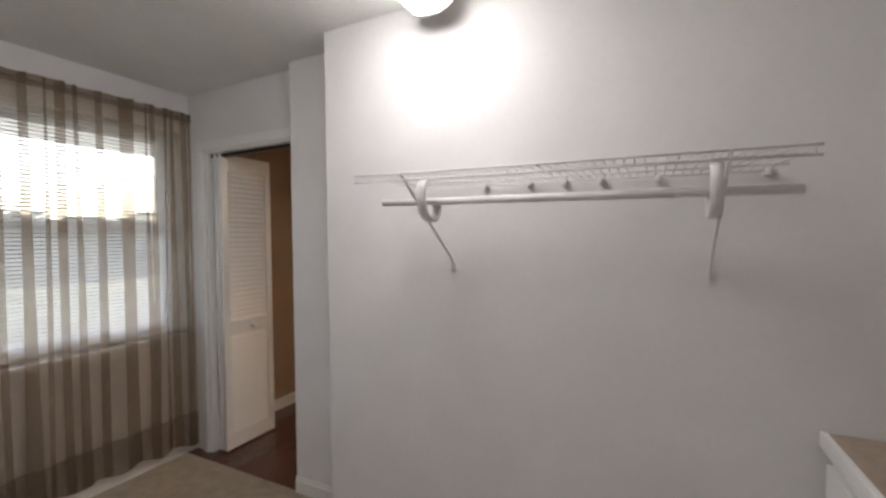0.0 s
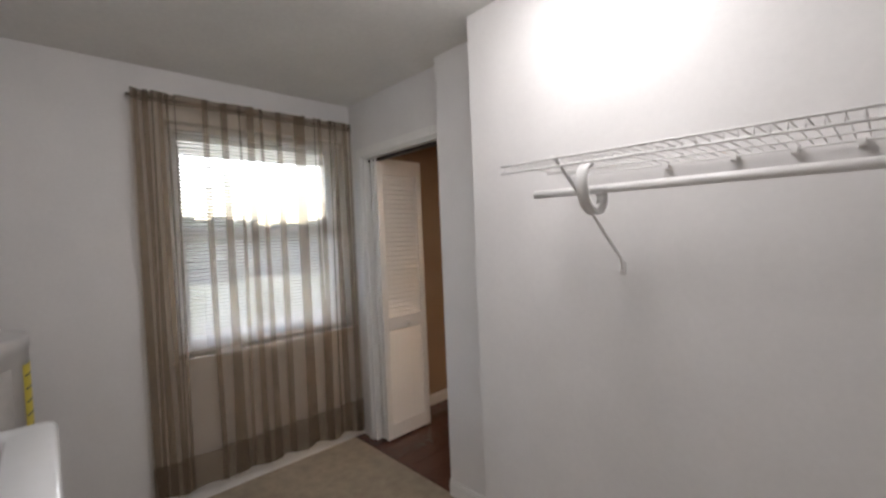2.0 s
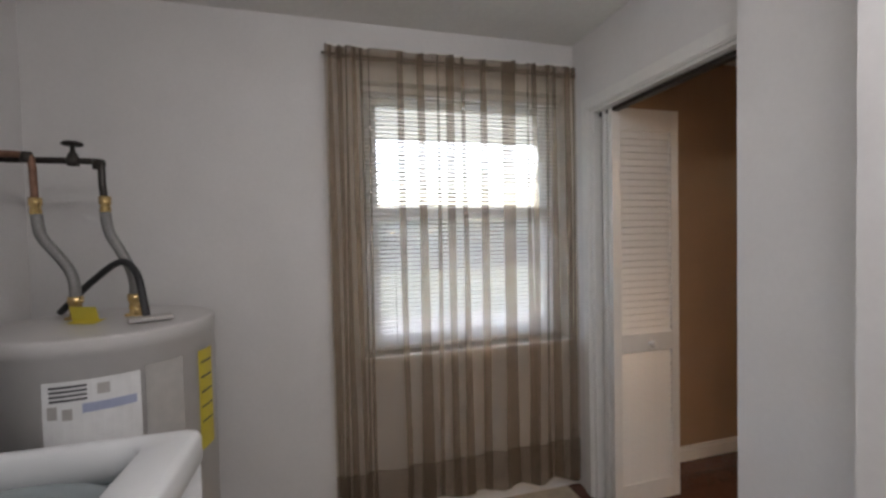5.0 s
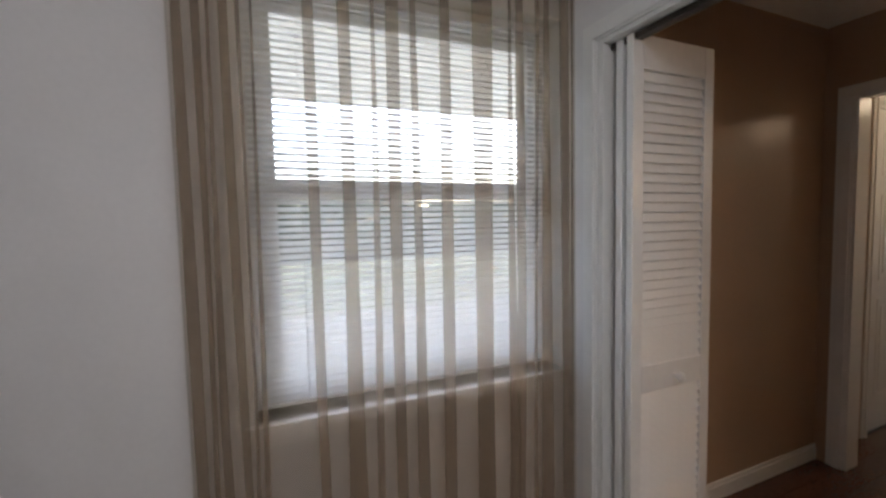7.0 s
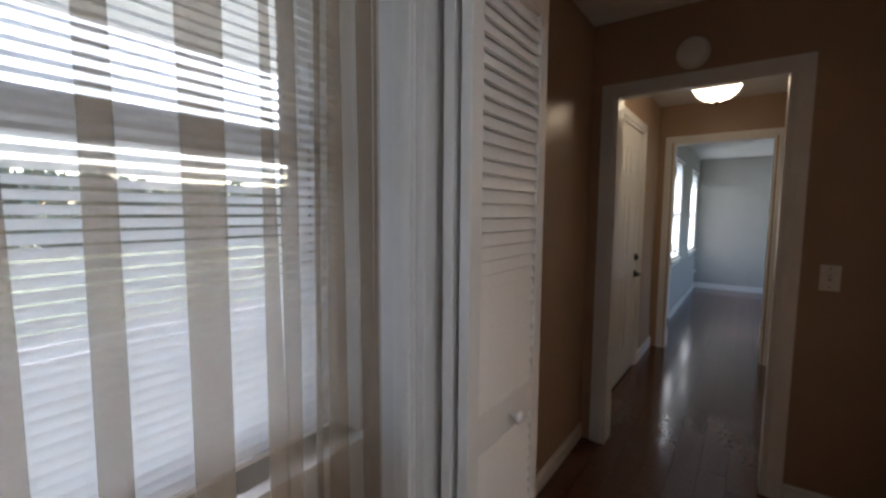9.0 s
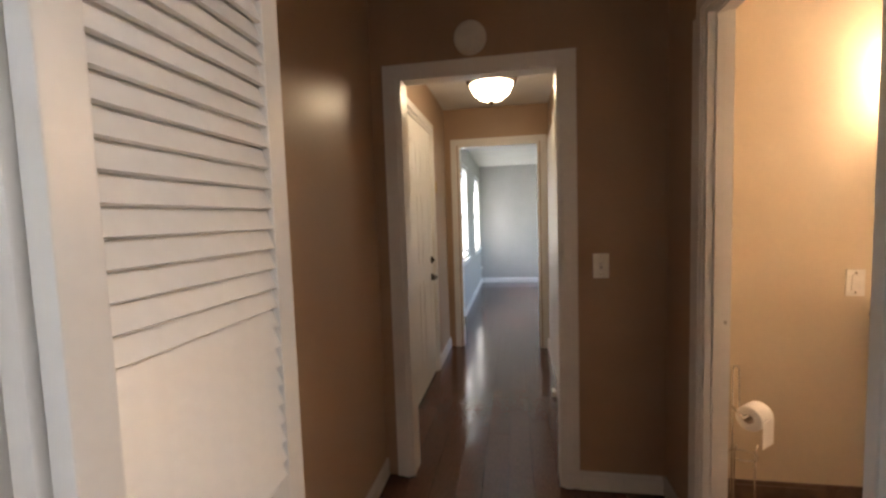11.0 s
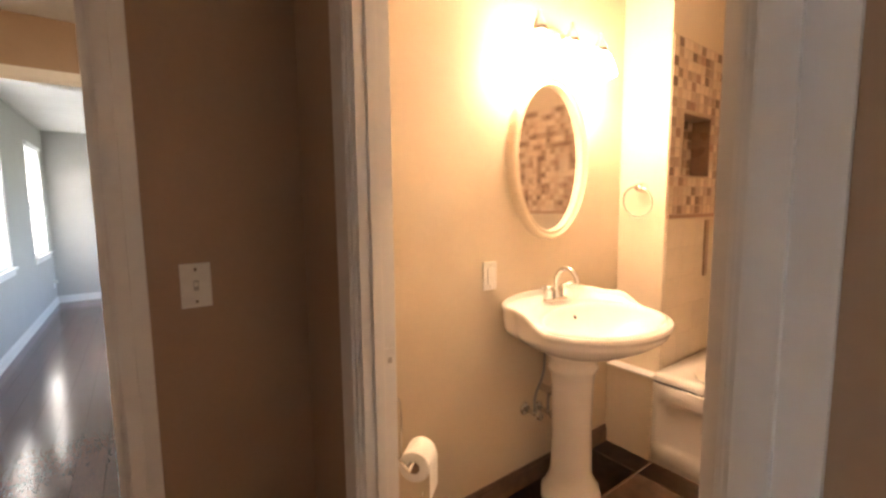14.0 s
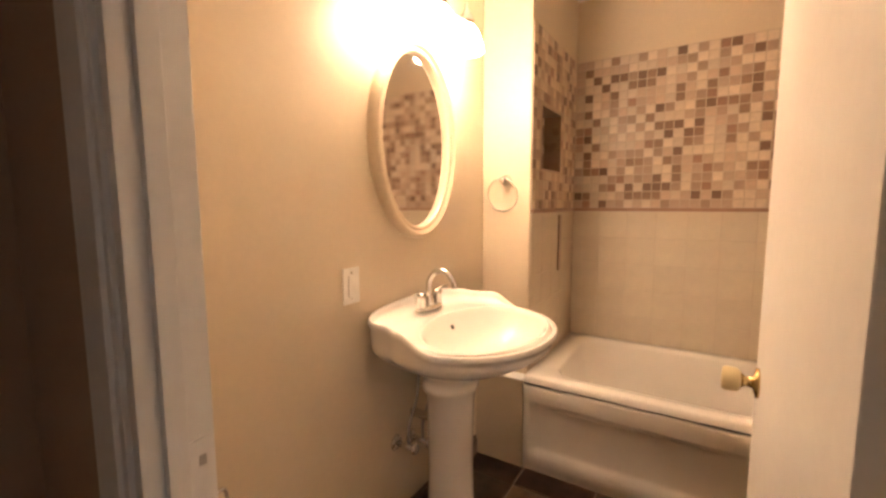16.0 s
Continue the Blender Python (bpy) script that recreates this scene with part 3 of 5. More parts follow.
def curtain():
    t = thing("curtain", (WEST + 0.07, 1.91, 2.26), "sheer light-brown curtain gathered on a thin rod", "curtain")
    part("curtain_rod", pipe(bmesh.new(), [(WEST + 0.05, 1.25, 2.245), (WEST + 0.05, 2.555, 2.245)], 0.006, 8), BRONZE, t)
    for y in (1.285, 2.545):
        part("rod_bracket", bx(WEST, WEST + 0.05, y - 0.006, y + 0.006, 2.238, 2.252, bevel=0.002), BRONZE, t)
    # broad folds, and between them many narrow ones
    broad = ((1.605, 0.03), (1.703, 0.05), (1.851, 0.036), (1.915, 0.03), (2.024, 0.034), (2.158, 0.075), (2.30, 0.02), (2.42, 0.03))
    shuffle = random.Random(23)
    narrow, c = [], 1.285
    while c < 2.53:
        side = c < 1.44 or c > 2.46
        w = shuffle.uniform(0.014, 0.026) if side else shuffle.uniform(0.009, 0.02)
        if all(abs(c - q) > (v + w) / 2 + 0.012 for q, v in broad):
            narrow.append((c, w))
        c += shuffle.uniform(0.030, 0.042) if side else shuffle.uniform(0.09, 0.15)
    pleats = sorted([*broad, *narrow])
    heights = [0.075, 0.14, 0.22, 0.30, 0.55, 0.85, 1.2, 1.6, 1.95, 2.12, 2.20, 2.225, 2.25, 2.272]
    steps = 8
    n = steps * (2 * len(pleats) + 1)

    def turns(drop):
        """Where the cloth turns back on itself: each pleat is an S-fold, three layers deep, wider towards the floor."""
        run = [(1.262, 0.0)]
        for k, (c, w) in enumerate(pleats):
            fade = 0.2 if w > 0.028 else 0.4
            w = w * max(0.35, 0.75 + 0.4 * drop + fade * math.sin(3.4 * drop + 2.3 * k))
            c += (0.006 if w > 0.028 else 0.014) * math.sin(2.2 * drop + 1.9 * k) * drop - 0.004 * drop
            run += [(c + w / 2, min(0.011, 0.35 * w)), (c - w / 2, -min(0.011, 0.35 * w))]
        return run + [(2.546, 0.0)]

    def at(i, z):
        drop = (2.25 - z) / 2.2
        run = turns(drop)
        k = min(i // steps, len(run) - 2)
        f = i / steps - k
        e = f * f * (3 - 2 * f)
        (ya, xa), (yb, xb) = run[k], run[k + 1]
        s = i / n
        y = ya + (yb - ya) * (0.75 * e + 0.25 * f)
        x = WEST + 0.07 + xa + (xb - xa) * f + 0.007 * math.sin(y * 33 + 0.8 * drop) * (0.4 + drop) + 0.004 * math.sin(y * 61 - 2 * drop)
        if z > 2.2:
            x += 0.005 * math.sin(160 * s)
        hem = 0.012 * math.sin(y * 29 + 1.1) + 0.008 * math.sin(4 * s) - 0.03 * s
        top = 0.004 * math.sin(170 * s + 5 * math.sin(19 * s)) if z > 2.265 else 0
        return Vector((x, y, z + (0.03 + hem if z < 0.15 else 0) + top))

    def sheet(name, zs, mat, off, label=""):
        bm = bmesh.new()
        rows = [[bm.verts.new(at(i, z) + Vector((off, 0, 0))) for i in range(n + 1)] for z in zs]
        for a, b in zip(rows, rows[1:]):
            for i in range(n):
                bm.faces.new((a[i], a[i + 1], b[i + 1], b[i])).smooth = True
        part(name, bm, mat, t, label)
    sheet("panel", heights, SHEER, 0.0)
    sheet("hem", [0.076, 0.14, 0.22, 0.29], HEM, 0.003, "doubled darker hem")
    sheet("header", [2.215, 2.235, 2.255, 2.273], HEM, 0.003, "gathered dark header over the rod")


curtain()


# ---- laundry ----
def bifold_door():
    t = thing("bifold_door", (-2.575, 2.62, 0), "white louvred wooden bifold door folded open", "door")
    y0, y1 = 2.605, 3.003

    def leaf(x0, x1, name):
        s = 0.048
        bm = bmesh.new()
        for a, b, lo, hi in ((y0, y0 + s, 0.015, 2.01), (y1 - s, y1, 0.015, 2.01), (y0 + s, y1 - s, 1.90, 2.01), (y0 + s, y1 - s, 0.79, 0.885), (y0 + s, y1 - s, 0.015, 0.12)):
            box(bm, x0, x1, a, b, lo, hi, bevel=0.003)
        p = part(name, bm, TRIM, t)
        me = mesh_of("slat", box(bmesh.new(), -0.023, 0.023, y0 + s - 0.004, y1 - s + 0.004, -0.0035, 0.0035), TRIM)
        xm = (x0 + x1) / 2
        for lo, hi in ((0.12, 0.79), (0.885, 1.90)):
            k = round((hi - lo) / 0.0336)
            for i in range(k):
                ob = new("slat", me)
                ob.parent = p
                ob.matrix_world = pose(xm, 0, lo + (i + 0.5) * (hi - lo) / k, 0, 68)
        return p
    leaf(-2.612, -2.584, "panel")
    front = leaf(-2.566, -2.538, "panel")
    part("knob", lathe(bmesh.new(), [(0, 0), (0.008, 0), (0.008, 0.012), (0.016, 0.02), (0.017, 0.03), (0.012, 0.036), (0, 0.038)], (-2.538, 2.815, 0.832), 16, turn=pose(0, 0, 0, 0, 90)), TRIM, front, "small round white knob")
    for z in (0.25, 1.02, 1.8):
        part("hinge", pipe(bmesh.new(), [(-2.575, y1 + 0.004, z), (-2.575, y1 + 0.004, z + 0.07)], 0.005, 8), CHROME, t)


bifold_door()
structure("door_track", bx(L0 + 0.02, L1 - 0.02, 2.61, 2.645, HEAD - 0.04, HEAD - 0.02, bevel=0.002), DARK, "narrow dark metal sliding track in the door head", "door track")


def wire_shelf():
    t = thing("wire_shelf", (-0.28, SHELF_Y, 1.65), "white wire closet shelf with a hanging rod on the wall", "shelf")
    x0, x1 = -0.903, 0.341

    def zt(x):
        """The shelf has settled a little towards its far end."""
        return 1.651 - 0.017 * (x - x0)
    for y, dz, r in ((1.92, 0, 0.003), (1.92, -0.022, 0.003), (2.02, -0.004, 0.0028), (2.17, -0.004, 0.0028), (2.305, -0.004, 0.003)):
        part("long_wire", pipe(bmesh.new(), [(x0, y, zt(x0) + dz), (x1, y, zt(x1) + dz)], r, 6), WIRE, t)
    me = mesh_of("cross_wire", pipe(pipe(bmesh.new(), [(0, 1.92, -0.022), (0, 1.92, 0.003)], 0.0016, 5), [(0, 1.92, 0.002), (0, 2.31, 0.002)], 0.0016, 5), WIRE)
    k = 49
    for i in range(k):
        ob = new("cross_wire", me)
        ob.parent = t
        x = x0 + 0.012 + i * (x1 - x0 - 0.024) / (k - 1)
        ob.matrix_world = pose(x, 0, zt(x))
    part("hanging_rod", pipe(bmesh.new(), [(-0.893, 2.08, 1.571), (0.349, 2.08, 1.550)], 0.0125, 14), WIRE, t)
    for xb in (-0.722, 0.178):
        z = zt(xb)
        brace = part("brace", pipe(bmesh.new(), [(xb, 1.915, z + 0.004), (xb, 1.935, z - 0.004), (xb, 2.315, z - 0.295), (xb, 2.322, z - 0.315), (xb, 2.322, z - 0.34)], 0.005, 8), WIRE, t)
        part("foot", bx(xb - 0.012, xb + 0.012, SHELF_Y - 0.006, SHELF_Y, z - 0.348, z - 0.305, bevel=0.002), WIRE, brace)
    for xb in (-0.685, 0.160):
        # a flat hook that hangs from the shelf and cradles the rod
        z = zt(xb)
        c = smooth_path([(xb, q, z + dz) for q, dz in ((2.04, -0.008), (2.005, -0.03), (1.998, -0.075), (2.02, -0.125), (2.07, -0.148), (2.108, -0.13), (2.118, -0.10), (2.10, -0.078))], 5)
        bm = bmesh.new()
        w, th = 0.015, 0.005
        rows = []
        for i, q in enumerate(c):
            d = (c[min(i + 1, len(c) - 1)] - c[max(i - 1, 0)]).normalized()
            nrm = Vector((0, -d.z, d.y))
            rows.append([bm.verts.new(q + Vector((sx * w, 0, 0)) + nrm * sn * th) for sx, sn in ((-1, -1), (1, -1), (1, 1), (-1, 1))])
        for a, b in zip(rows, rows[1:]):
            for j in range(4):
                bm.faces.new((a[j], a[(j + 1) % 4], b[(j + 1) % 4], b[j])).smooth = True
        bm.faces.new(rows[0]), bm.faces.new(rows[-1][::-1])
        part("rod_hook", bm, WIRE, t)
    for xc in (-0.571, -0.396, -0.267, -0.145, 0.03, 0.32):
        part("wall_clip", bx(xc - 0.008, xc + 0.008, 2.298, SHELF_Y, zt(xc) - 0.016, zt(xc) + 0.003, bevel=0.003), WIRE, t)


wire_shelf()


def washing_machine():
    t = thing("washing_machine", (-1.70, 0.53, 0), "white top-loading washing machine with its lid open", "washing machine")
    x0, x1, y0, y1, top = -2.035, -1.375, 0.16, 0.905, 0.895
    ox0, ox1, oy0, oy1 = x0 + 0.05, x1 - 0.05, y0 + 0.17, y1 - 0.115

    def shell(rings, close):
        """Joins rounded rectangles (x0, x1, y0, y1, radius, z), one above the other."""
        bm = bmesh.new()
        rows = []
        for a, b, c, d, r, z in rings:
            row = []
            for ax, ay, a0 in ((b - r, d - r, 0), (a + r, d - r, 90), (a + r, c + r, 180), (b - r, c + r, 270)):
                row += [bm.verts.new((ax + r * math.cos(radians(a0 + 15 * i)), ay + r * math.sin(radians(a0 + 15 * i)), z)) for i in range(7)]
            rows.append(row)
        for a, b in zip(rows, rows[1:] + ([] if close else [rows[0]])):
            for i in range(len(a)):
                bm.faces.new((a[i], a[(i + 1) % len(a)], b[(i + 1) % len(a)], b[i])).smooth = True
        if close:
            bm.faces.new(rows[-1])
        return bm
    e = 0.02
    part("cabinet", shell([(x0, x1, y0, y1, 0.02, 0.03), (x0, x1, y0, y1, 0.02, 0.80), (x0 + e, x1 - e, y0 + e, y1 - e, 0.02, 0.80), (x0 + e, x1 - e, y0 + e, y1 - e, 0.02, 0.05)], True), ENAMEL, t)
    part("top_deck", shell([(x0, x1, y0, y1, 0.03, 0.803), (x0 - 0.004, x1 + 0.004, y0, y1 + 0.008, 0.035, 0.815), (x0 - 0.004, x1 + 0.004, y0, y1 + 0.008, 0.035, 0.875), (x0 + 0.003, x1 - 0.003, y0 + 0.004, y1, 0.03, 0.890), (x0 + 0.015, x1 - 0.015, y0 + 0.01, y1 - 0.012, 0.03, top),
                            (ox0 - 0.01, ox1 + 0.01, oy0 - 0.01, oy1 + 0.01, 0.06, top - 0.002), (ox0, ox1, oy0, oy1, 0.06, top - 0.012), (ox0 + 0.01, ox1 - 0.01, oy0 + 0.01, oy1 - 0.01, 0.06, 0.803)], False), ENAMEL, t, "thick white top deck with rounded edges")
    cx, cy = (ox0 + ox1) / 2, (oy0 + oy1) / 2
    bm = lathe(bmesh.new(), [(0.42, -0.004), (0.30, -0.004), (0.29, 0.012), (0.262, 0.028), (0.242, 0.016), (0.236, -0.02), (0.235, -0.4), (0.0, -0.42)], (cx, cy, 0.80), 40)
    for v in bm.verts:
        v.co.x, v.co.y = min(max(v.co.x, x0 + e), x1 - e), min(max(v.co.y, y0 + e), y1 - e)
    part("tub_ring", bm, DRUM, t, "grey tub ring and basket")
    part("rubber_seal", lathe(bmesh.new(), [(0.236, 0.0), (0.229, 0.012), (0.222, 0.0), (0.226, -0.012), (0.236, 0.0)], (cx, cy, 0.80), 40), DARK, t, "dark seal round the basket")
    part("inner_seal", lathe(bmesh.new(), [(0.234, 0.0), (0.226, 0.008), (0.220, 0.0), (0.234, -0.01)], (cx, cy, 0.70), 40), DARK, t, "dark band inside the basket")
    bm = bmesh.new()
    box(bm, x0 + 0.01, x1 - 0.01, y0, y0 + 0.12, top, top + 0.13, bevel=0.03)
    part("console", bm, ENAMEL, t, "raised white control console")
    bm = bmesh.new()
    box(bm, ox0 + 0.005, ox1 - 0.005, -0.01, 0.01, 0.0, 0.46, bevel=0.008)
    bmesh.ops.transform(bm, matrix=pose(0, oy0 - 0.03, top + 0.02, 8), verts=bm.verts)
    part("lid", bm, ENAMEL, t, "open white lid leaning on the console")
    for a in (x0 + 0.05, x1 - 0.05):
        for b in (y0 + 0.05, y1 - 0.05):
            part("foot", lathe(bmesh.new(), [(0, 0), (0.022, 0), (0.022, 0.01), (0.01, 0.03), (0, 0.03)], (a, b, 0), 12), BLACK, t)


washing_machine()
HX, HY, HR, HT = -2.42, 0.533, 0.312, 1.14


def on_heater(a, z, r=0.0):
    return Vector((HX + (HR + r) * math.cos(a), HY + (HR + r) * math.sin(a), z))


def water_heater():
    t = thing("water_heater", (HX, HY, 0), "beige enamelled electric water heater with paper labels", "water heater")
    part("tank", lathe(bmesh.new(), [(0, 0.02), (HR - 0.01, 0.02), (HR, 0.03), (HR, HT - 0.05), (HR + 0.003, HT - 0.048), (HR + 0.003, HT - 0.007), (HR + 0.001, HT - 0.002), (HR - 0.003, HT), (HR - 0.008, HT + 0.0003), (HR - 0.05, HT + 0.001), (0, HT + 0.006)], (HX, HY, 0), 64), HEATER, t)

    def patch(name, a0, a1, z0, z1, mat, r=0.0015, label=""):
        bm = bmesh.new()
        k = 10
        rows = []
        for z in (z0, z1):
            rows.append([bm.verts.new(on_heater(a0 + (a1 - a0) * i / k, z, rr)) for rr in (r, r - 0.0012) for i in range(k + 1)])
        for i in range(k):
            bm.faces.new((rows[0][i], rows[0][i + 1], rows[1][i + 1], rows[1][i]))
        return part(name, bm, mat, t, label)
    d = radians
    patch("label_sheet", d(-4), d(36), 0.72, 1.03, LABEL_WHITE, label="white instruction label with print")
    for i in range(4):
        patch("print_line", d(-1), d(14), 1.012 - i * 0.012, 1.018 - i * 0.012, INK, 0.0025)
    patch("print_mark", d(18), d(23), 0.985, 1.015, LABEL_GREY, 0.0025)
    patch("print_mark", d(-2), d(2), 0.93, 0.965, LABEL_GREY, 0.0025)
    patch("print_mark", d(4), d(8), 0.925, 0.955, LABEL_GREY, 0.0025)
    patch("print_band", d(12), d(34), 0.94, 0.965, LABEL_BLUE, 0.0025, "pale blue printed band")
    patch("access_panel", d(38), d(58), 0.70, 1.04, LABEL_GREY, 0.004, "grey access cover")
    patch("energy_tag", d(70), d(86), 0.70, 1.035, YELLOW, 0.002, "yellow energy label")
    for i in range(5):
        patch("print_line", d(72), d(84), 0.99 - i * 0.05, 0.997 - i * 0.05, INK, 0.003)
    for y in (0.43, 0.603):
        part("port", lathe(bmesh.new(), [(0, 0.0), (0.032, 0.0), (0.032, 0.006), (0.018, 0.01), (0.018, 0.05), (0.022, 0.052), (0.022, 0.075), (0, 0.075)], (-2.45, y, HT + 0.008), 16), BRASS, t)
    bm = box(bmesh.new(), -0.035, 0.035, -0.06, 0.06, 0, 0.012, bevel=0.003)
    bmesh.ops.transform(bm, matrix=pose(-2.33, 0.69, HT + 0.008, 0, 0, 25), verts=bm.verts)
    part("junction_plate", bm, LABEL_GREY, t, "flat grey junction plate")
    bm = bmesh.new()
    box(bm, -0.05, 0.05, -0.02, 0.02, 0, 0.002)
    box(bm, -0.05, 0.05, -0.001, 0.001, 0, 0.05)
    bmesh.ops.transform(bm, matrix=pose(-2.36, 0.50, HT + 0.01, 12, 0, 65), verts=bm.verts)
    part("warning_tag", bm, YELLOW, t, "folded yellow warning tag on the top")


water_heater()


def pipework():
    t = thing("water_pipes", (-2.47, 0.1, 1.69), "dark copper supply pipes with a gate valve over the heater", "water pipes")
    a = smooth_path([(-2.46, 0.10, 1.700), (-2.46, 0.20, 1.698), (-2.46, 0.305, 1.694), (-2.46, 0.322, 1.675), (-2.46, 0.325, 1.60), (-2.46, 0.326, 1.55)], 3)
    part("hot_pipe", pipe(bmesh.new(), a, 0.011, 10), COPPER, t)
    b = smooth_path([(-2.52, 0.10, 1.690), (-2.50, 0.30, 1.685), (-2.48, 0.495, 1.68), (-2.47, 0.512, 1.66), (-2.465, 0.515, 1.60), (-2.465, 0.52, 1.55)], 3)
    part("cold_pipe", pipe(bmesh.new(), b, 0.011, 10), DARK, t, "dark tarnished pipe")
    for y, x, z in ((0.31, -2.46, 1.688), (0.50, -2.478, 1.672)):
        part("elbow", lathe(bmesh.new(), [(0, -0.018), (0.016, -0.018), (0.017, 0.0), (0.014, 0.016), (0, 0.018)], (x, y, z), 12), DARK, t)
    body = part("valve_body", lathe(bmesh.new(), [(0, -0.02), (0.017, -0.018), (0.02, 0), (0.014, 0.02), (0.008, 0.03), (0.006, 0.055), (0, 0.055)], (-2.485, 0.425, 1.683), 14), DARK, t)
    part("handwheel", lathe(bmesh.new(), [(0, 0.052), (0.026, 0.05), (0.032, 0.056), (0.026, 0.063), (0, 0.06)], (-2.485, 0.425, 1.683), 16), DARK, body)
    part("hot_union", lathe(bmesh.new(), [(0, 0.0), (0.014, 0), (0.017, 0.01), (0.014, 0.03), (0.018, 0.035), (0.018, 0.06), (0, 0.06)], (-2.46, 0.327, 1.495), 12), BRASS, t)
    part("cold_union", lathe(bmesh.new(), [(0, 0.0), (0.014, 0), (0.017, 0.01), (0.014, 0.03), (0.018, 0.035), (0.018, 0.06), (0, 0.06)], (-2.465, 0.521, 1.50), 12), BRASS, t)
    for y0, y1, z0 in ((0.328, 0.43, 1.50), (0.522, 0.603, 1.505)):
        q = smooth_path([(-2.46, y0, z0), (-2.46, y0 + 0.01, z0 - 0.07), (-2.455, (y0 + y1) / 2, z0 - 0.13), (-2.45, y1 - 0.012, z0 - 0.19), (-2.45, y1, z0 - 0.24), (-2.45, y1, HT + 0.08)], 10)
        part("flexible_connector", pipe(bmesh.new(), q, 0.0155, 10, rib=0.1), STEEL_HOSE, t, "braided grey flexible connector")


pipework()
c = tagged(part("power_conduit", pipe(bmesh.new(), smooth_path([(-2.34, 0.675, HT + 0.02), (-2.345, 0.668, 1.20), (-2.37, 0.64, 1.30), (-2.42, 0.575, 1.335), (-2.5, 0.46, 1.27), (-2.56, 0.36, 1.19), (-2.60, 0.31, HT + 0.012)], 6), 0.0115, 10), BLACK), "black flexible power conduit arching over the heater", "conduit")
hose = thing("drain_hose", (-2.50, 0.13, 1.83), "black washing machine drain hose hooked into a white wall cap", "hose")
part("hose", pipe(bmesh.new(), smooth_path([(-2.50, 0.165, 1.84), (-2.495, 0.18, 1.76), (-2.535, 0.16, 1.65), (-2.545, 0.15, 1.49), (-2.46, 0.145, 1.35), (-2.345, 0.14, 1.20), (-2.34, 0.14, 1.11), (-2.42, 0.14, 1.09), (-2.56, 0.15, 1.10)], 6), 0.0165, 10), BLACK, hose)
part("wall_cap", lathe(bmesh.new(), [(0, 0), (0.062, 0), (0.064, 0.012), (0.055, 0.05), (0.04, 0.065), (0, 0.07)], (-2.50, BACK_Y, 1.86), 24, turn=pose(0, 0, 0, -90)), ENAMEL, hose, "round white wall cap")


def counter():
    t = thing("base_cabinet", (0.75, 1.6, 0), "white base cabinet against the shelf wall", "cabinet")
    part("body", bx(0.485, EAST - 0.002, 1.1, SHELF_Y - 0.002, 0.0, 0.80, bevel=0.003), TRIM, t)
    for a, b in ((1.12, 1.70), (1.72, 2.315)):
        d = part("door", bx(0.465, 0.484, a, b, 0.10, 0.775, bevel=0.004), TRIM, t)
        part("panel", bx(0.462, 0.4645, a + 0.06, b - 0.06, 0.17, 0.705, bevel=0.001), TRIM, d)
    w = thing("worktop", (0.75, 1.6, 0.81), "brown laminate worktop with a white front edge", "worktop")
    part("slab", bx(0.47, EAST - 0.002, 1.09, SHELF_Y - 0.002, 0.802, 0.862, bevel=0.003), LAMINATE, w)
    part("front_edge", bx(0.452, 0.469, 1.09, SHELF_Y - 0.002, 0.82, 0.866, bevel=0.003), TRIM, w, "white front edge strip")


counter()


# ---- hall and entry ----
def switch(name, place, facing, label, rocker=False):
    """A plate flush on its wall; facing is the turn of its face round z."""
    m = pose(*place, 0, 0, facing)
    t = thing(name, place, label, "light switch")

    def put(nm, bm, mat, parent, lab=""):
        bmesh.ops.transform(bm, matrix=m, verts=bm.verts)
        return part(nm, bm, mat, parent, lab)
    put("plate", box(bmesh.new(), -0.035, 0.035, -0.006, 0.0, -0.0575, 0.0575, bevel=0.002), PLASTIC, t)
    if rocker:
        put("rocker", box(bmesh.new(), -0.016, 0.016, -0.010, -0.006, -0.033, 0.033, bevel=0.001), PLASTIC, t)
    else:
        put("surround", box(bmesh.new(), -0.006, 0.006, -0.0075, -0.006, -0.013, 0.013), LABEL_GREY, t)
        put("toggle", box(bmesh.new(), -0.004, 0.004, -0.018, -0.006, -0.001, 0.010, bevel=0.001), PLASTIC, t)
    for z in (-0.042, 0.042):
        put("screw", box(bmesh.new(), -0.003, 0.003, -0.0072, -0.006, z - 0.003, z + 0.003), CHROME, t)
    return t


switch("light_switch", (-1.747, HALL_N, 1.087), 0, "ivory toggle light switch on the brown wall")
switch("light_switch", (-0.715, HALL_N + 0.008, 1.0), 0, "white rocker light switch beside the basin", rocker=True)
chime = thing("smoke_alarm", (-2.326, HALL_N, 2.165), "round ivory alarm above the cased opening", "smoke alarm")
part("base", lathe(bmesh.new(), [(0, 0), (0.076, 0), (0.076, 0.012), (0, 0.012)], (-2.326, HALL_N, 2.165), 32, turn=pose(0, 0, 0, 90)), PLASTIC, chime)
part("cover", lathe(bmesh.new(), [(0.074, 0.012), (0.072, 0.03), (0.055, 0.04), (0.02, 0.043), (0, 0.043)], (-2.326, HALL_N, 2.165), 32, turn=pose(0, 0, 0, 90)), PLASTIC, chime)


